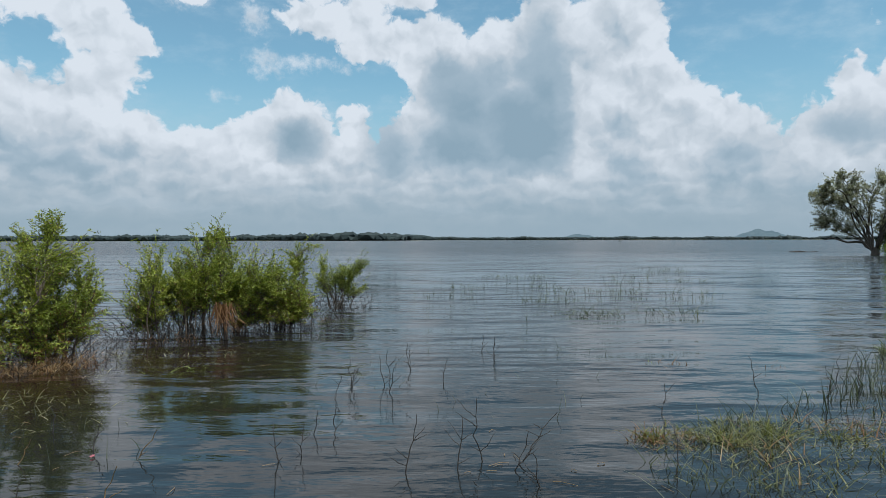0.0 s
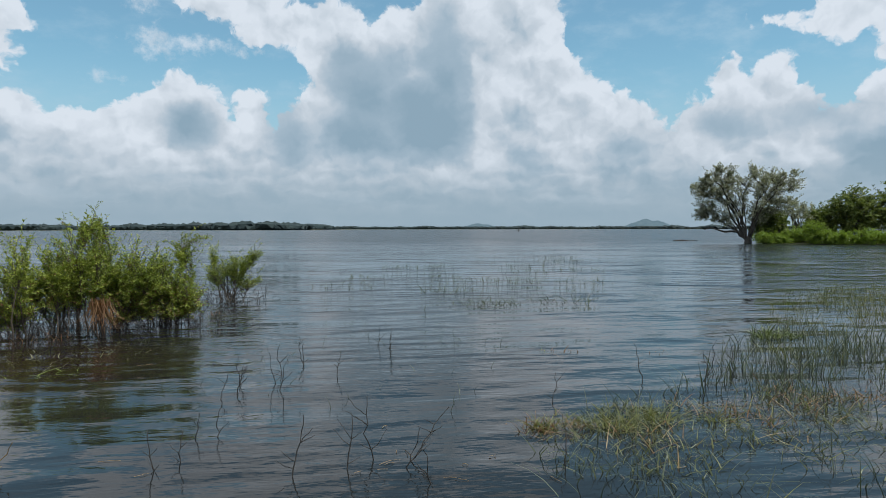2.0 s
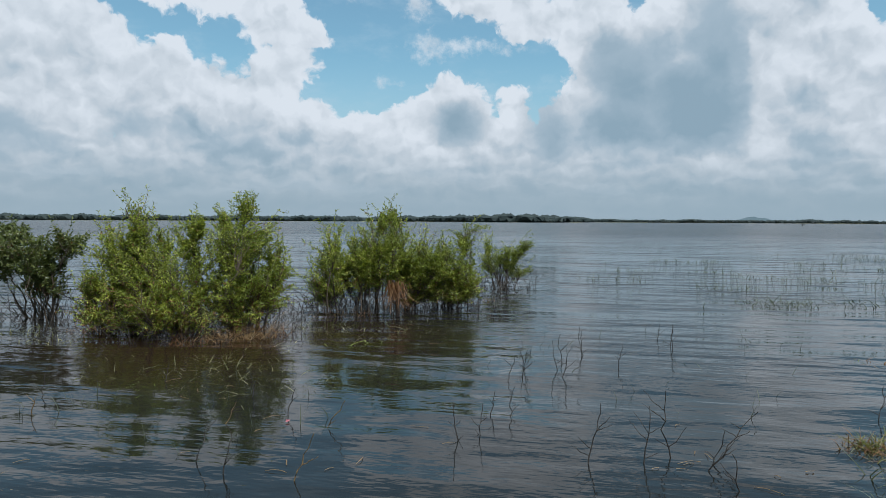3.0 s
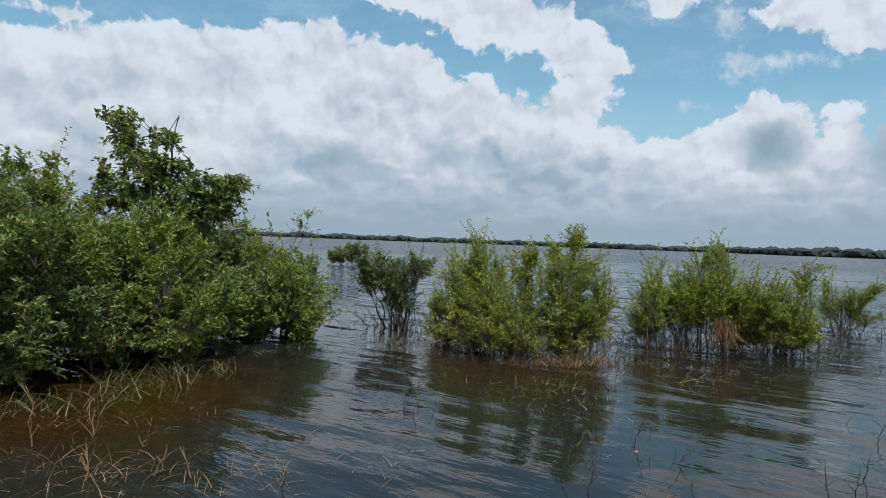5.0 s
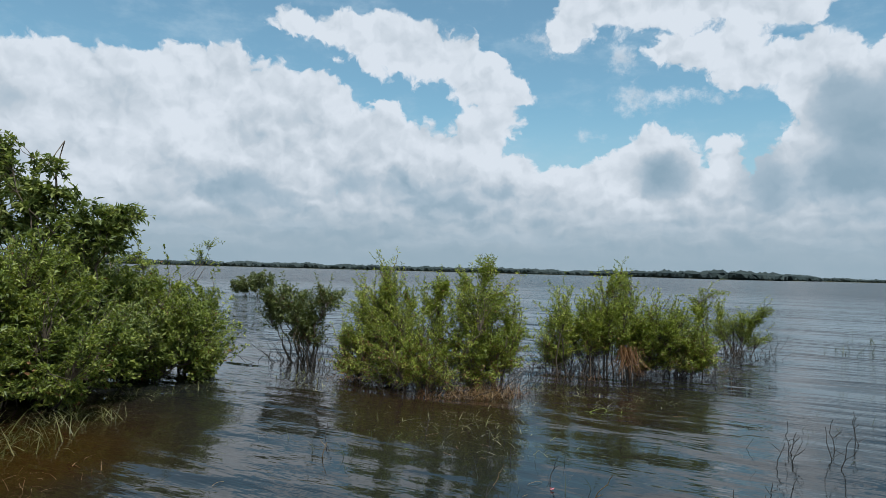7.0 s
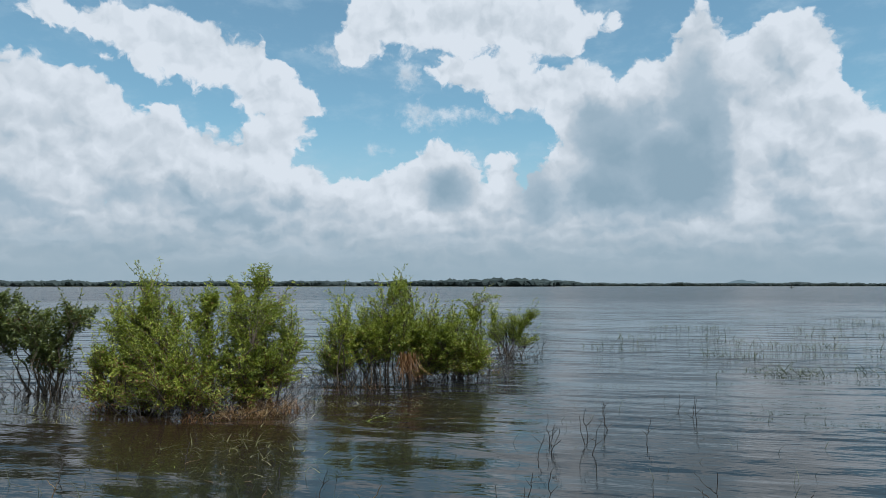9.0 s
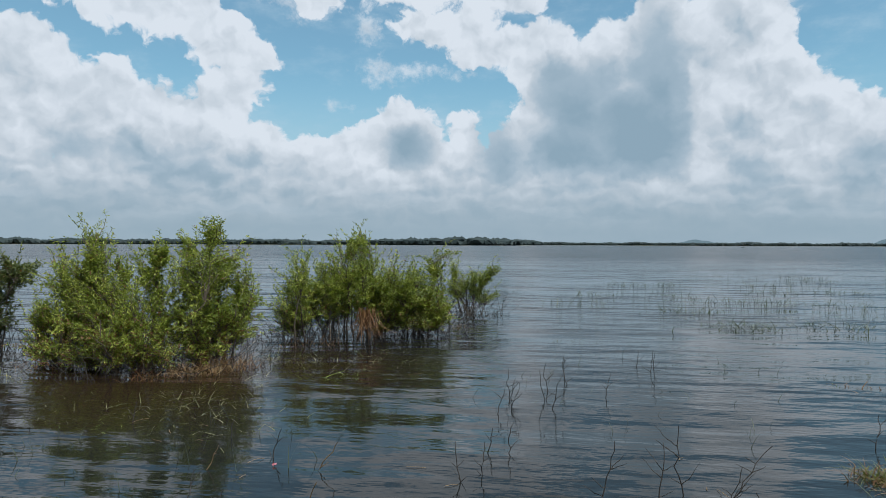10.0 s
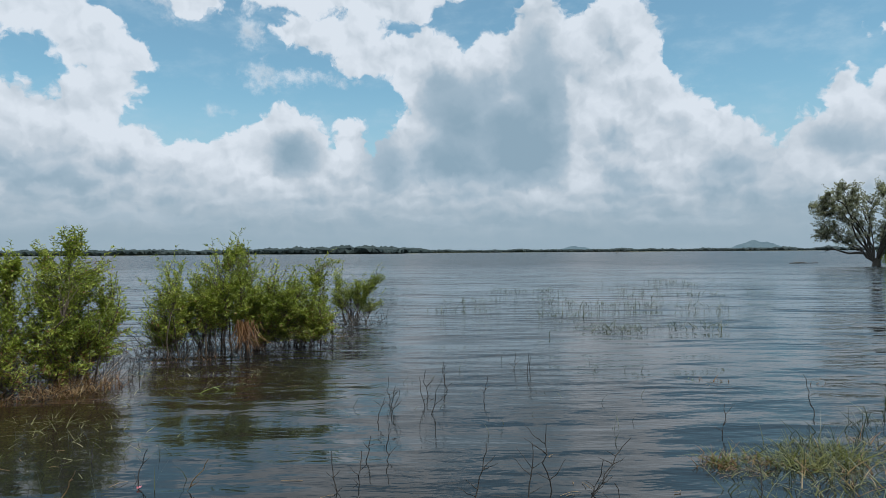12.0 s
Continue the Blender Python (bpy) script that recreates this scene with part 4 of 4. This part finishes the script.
for i, (x, y, n, sp, h) in enumerate([(-7.9, 3.3, 110, 0.6, 0.5), (-7.7, 2.3, 100, 0.6, 0.45), (-8.3, 4.3, 90, 0.5, 0.4), (-7.6, 1.4, 80, 0.5, 0.4), (-9.0, 5.6, 60, 0.5, 0.35), (-9.1, 6.8, 60, 0.4, 0.3)]):
    tussock((x, y, 0), n, sp, h, 0.013, GRASS, 200 + i, name="bank_grass", label="green grass leaning out from under the thicket", group="bank grass", lean=0.7, bend=0.9)


# ---- dead stalks near the camera ----
def stalk(x, y, h, lean, forks, seed, mat=DEAD):
    r = np.random.default_rng(seed)
    thing = anchor("dead_stalk", (x, y, 0), "thin dark dead stalk standing in the water" if mat is DEAD else "pale bent dry stalk in the water", "stalk", "dead stalks")
    t = np.linspace(0, 1, 10)
    a = r.uniform(-0.4, 0.4)
    kink = np.cumsum(r.normal(size=(10, 2)) * 0.045, 0) * h
    line = np.stack([lean * h * t ** 1.3 + kink[:, 0], a * h * 0.3 * t + kink[:, 1], -0.15 + (h + 0.15) * t], 1)
    rad = 0.0064 * (1 - 0.6 * t)
    stem = part("stem", mesh("stem", *tubes(line[None], rad[None], 5), mat, True), thing)
    for k in range(forks):
        i = int(r.integers(3, 8))
        d = unit(np.array((r.choice((-1, 1)) * r.uniform(0.5, 1.3), r.normal() * 0.3, r.uniform(0.5, 1.0))))
        ln = h * r.uniform(0.22, 0.5)
        tw = line[i] + d * ln * t[:, None] + np.cumsum(r.normal(size=(10, 3)) * 0.02, 0) * ln
        part("side_twig", mesh("side_twig", *tubes(tw[None], 0.0036 * (1 - 0.6 * t)[None], 4), mat, True), stem)
    return thing


STALKS = [(-1.08, 4.95, 0.36, -0.1, 3), (-0.93, 5.15, 0.30, 0.1, 1), (-0.83, 5.7, 0.32, 0.05, 0), (-1.0, 5.75, 0.26, 0.1, 1), (-0.1, 4.65, 0.52, 0.12, 3), (0.32, 4.72, 0.48, 0.1, 2),
          (0.62, 4.88, 0.60, -0.25, 4), (0.72, 4.86, 0.46, 0.5, 4), (-0.45, 7.4, 0.46, 0.1, 1), (-0.86, 7.75, 0.30, 0.05, 1), (-0.27, 9.0, 0.32, 0.1, 0), (4.13, 6.5, 0.68, 0.12, 0), (3.79, 7.15, 0.50, -0.1, 1)]
STALKS += [(0.83, 10.2, 0.30, 0.1, 1), (0.19, 8.0, 0.34, 0.1, 2), (-0.23, 8.7, 0.45, 0.1, 1), (-0.5, 7.75, 0.40, -0.1, 1), (-0.87, 7.2, 0.35, 0.1, 1), (-1.04, 7.0, 0.30, 0.3, 1), (0.96, 9.45, 0.38, 0.05, 1),
           (-2.9, 4.0, 0.34, 0.15, 0), (-2.56, 3.85, 0.28, 0.2, 1), (-3.4, 5.8, 0.2, 0.1, 0), (-2.8, 5.2, 0.3, 0.2, 1), (-5.5, 5.3, 0.35, 0.05, 0), (-0.9, 7.8, 0.4, 0.1, 1), (-0.46, 8.25, 0.42, 0.05, 1)]
STALKS += [(1.0, 9.8, 0.36, 0.05, 0), (0.7, 4.7, 0.35, 0.2, 2), (0.9, 4.4, 0.3, -0.2, 1), (1.9, 4.6, 0.4, 0.05, 0), (2.4, 6.4, 0.35, 0.1, 1), (4.4, 6.9, 0.45, 0.1, 1), (5.0, 7.4, 0.5, -0.1, 1), (5.6, 6.9, 0.5, 0.1, 0), (-4.6, 6.1, 0.25, 0.1, 0)]
for i, (x, y, h, lean, forks) in enumerate(STALKS):
    stalk(x, y, h * 0.86, lean * 1.6, forks + 1 + (i % 2), 300 + i)
for i, (x, y, h, lean) in enumerate([(-2.06, 3.87, 0.35, 0.5), (-3.2, 4.9, 0.2, 0.6), (-5.0, 4.7, 0.2, 0.5), (-2.3, 5.0, 0.25, 0.7)]):
    stalk(x, y, h, lean, 1, 360 + i, STRAW)

for i, (x, y, h, lean) in enumerate([(-6.2, 1.95, 0.7, 0.25), (-6.5, 1.6, 0.5, -0.2), (-5.7, 1.6, 0.35, 0.5), (-5.2, 1.9, 0.25, 0.8), (-4.9, 2.1, 0.22, -0.7), (-5.4, 1.5, 0.3, -0.6), (-4.4, 2.4, 0.2, 0.6), (-5.9, 2.2, 0.3, 0.7)]):
    stalk(x, y, h, lean, 7, 370 + i, STRAW)


def straw_bit(x, y, turn, ln, seed):
    r = np.random.default_rng(seed)
    t = np.linspace(0, 1, 6)
    line = np.stack([ln * (t - 0.5), 0.04 * ln * np.sin(t * 5 + seed), 0.006 + 0.02 * np.sin(t * 3.1) * r.uniform(0, 1)], 1)
    v, f = tubes(line[None], (0.0024 + 0 * t)[None], 5)
    ob = new("floating_straw", mesh("floating_straw", v * (1, 1, 0.6), f, STRAW))
    ob.matrix_world = pose(x, y, 0.002, 0, 0, turn)
    return tagged(ob, "pale broken straw floating on the water", "straw", "floating straw")


rng = np.random.default_rng(9)
for i in range(40):
    x, y = [(1.1, 4.9), (0.6, 4.6), (2.4, 4.6), (-1.5, 4.2), (-2.6, 4.6), (-2.9, 9.8), (-4.0, 6.0), (-4.6, 3.0)][i % 8]
    straw_bit(x + rng.normal() * 0.4, y + rng.normal() * 0.4, rng.uniform(0, 180), rng.uniform(0.05, 0.2), i)


def blossom(x, y):
    thing = anchor("floating_blossom", (x, y, 0), "small faded pink blossom afloat on dark water", "flower")
    r = np.random.default_rng(4)
    for k in range(5):
        a = k * 1.257
        way = np.array([[math.cos(a), math.sin(a), 0.35]])
        part("petal", mesh("petal", *leaf_cards(r, np.array([[0, 0, 0.01]]), way, 0.03, 0.024), PETAL), thing)
    return thing


blossom(-2.66, 5.06)
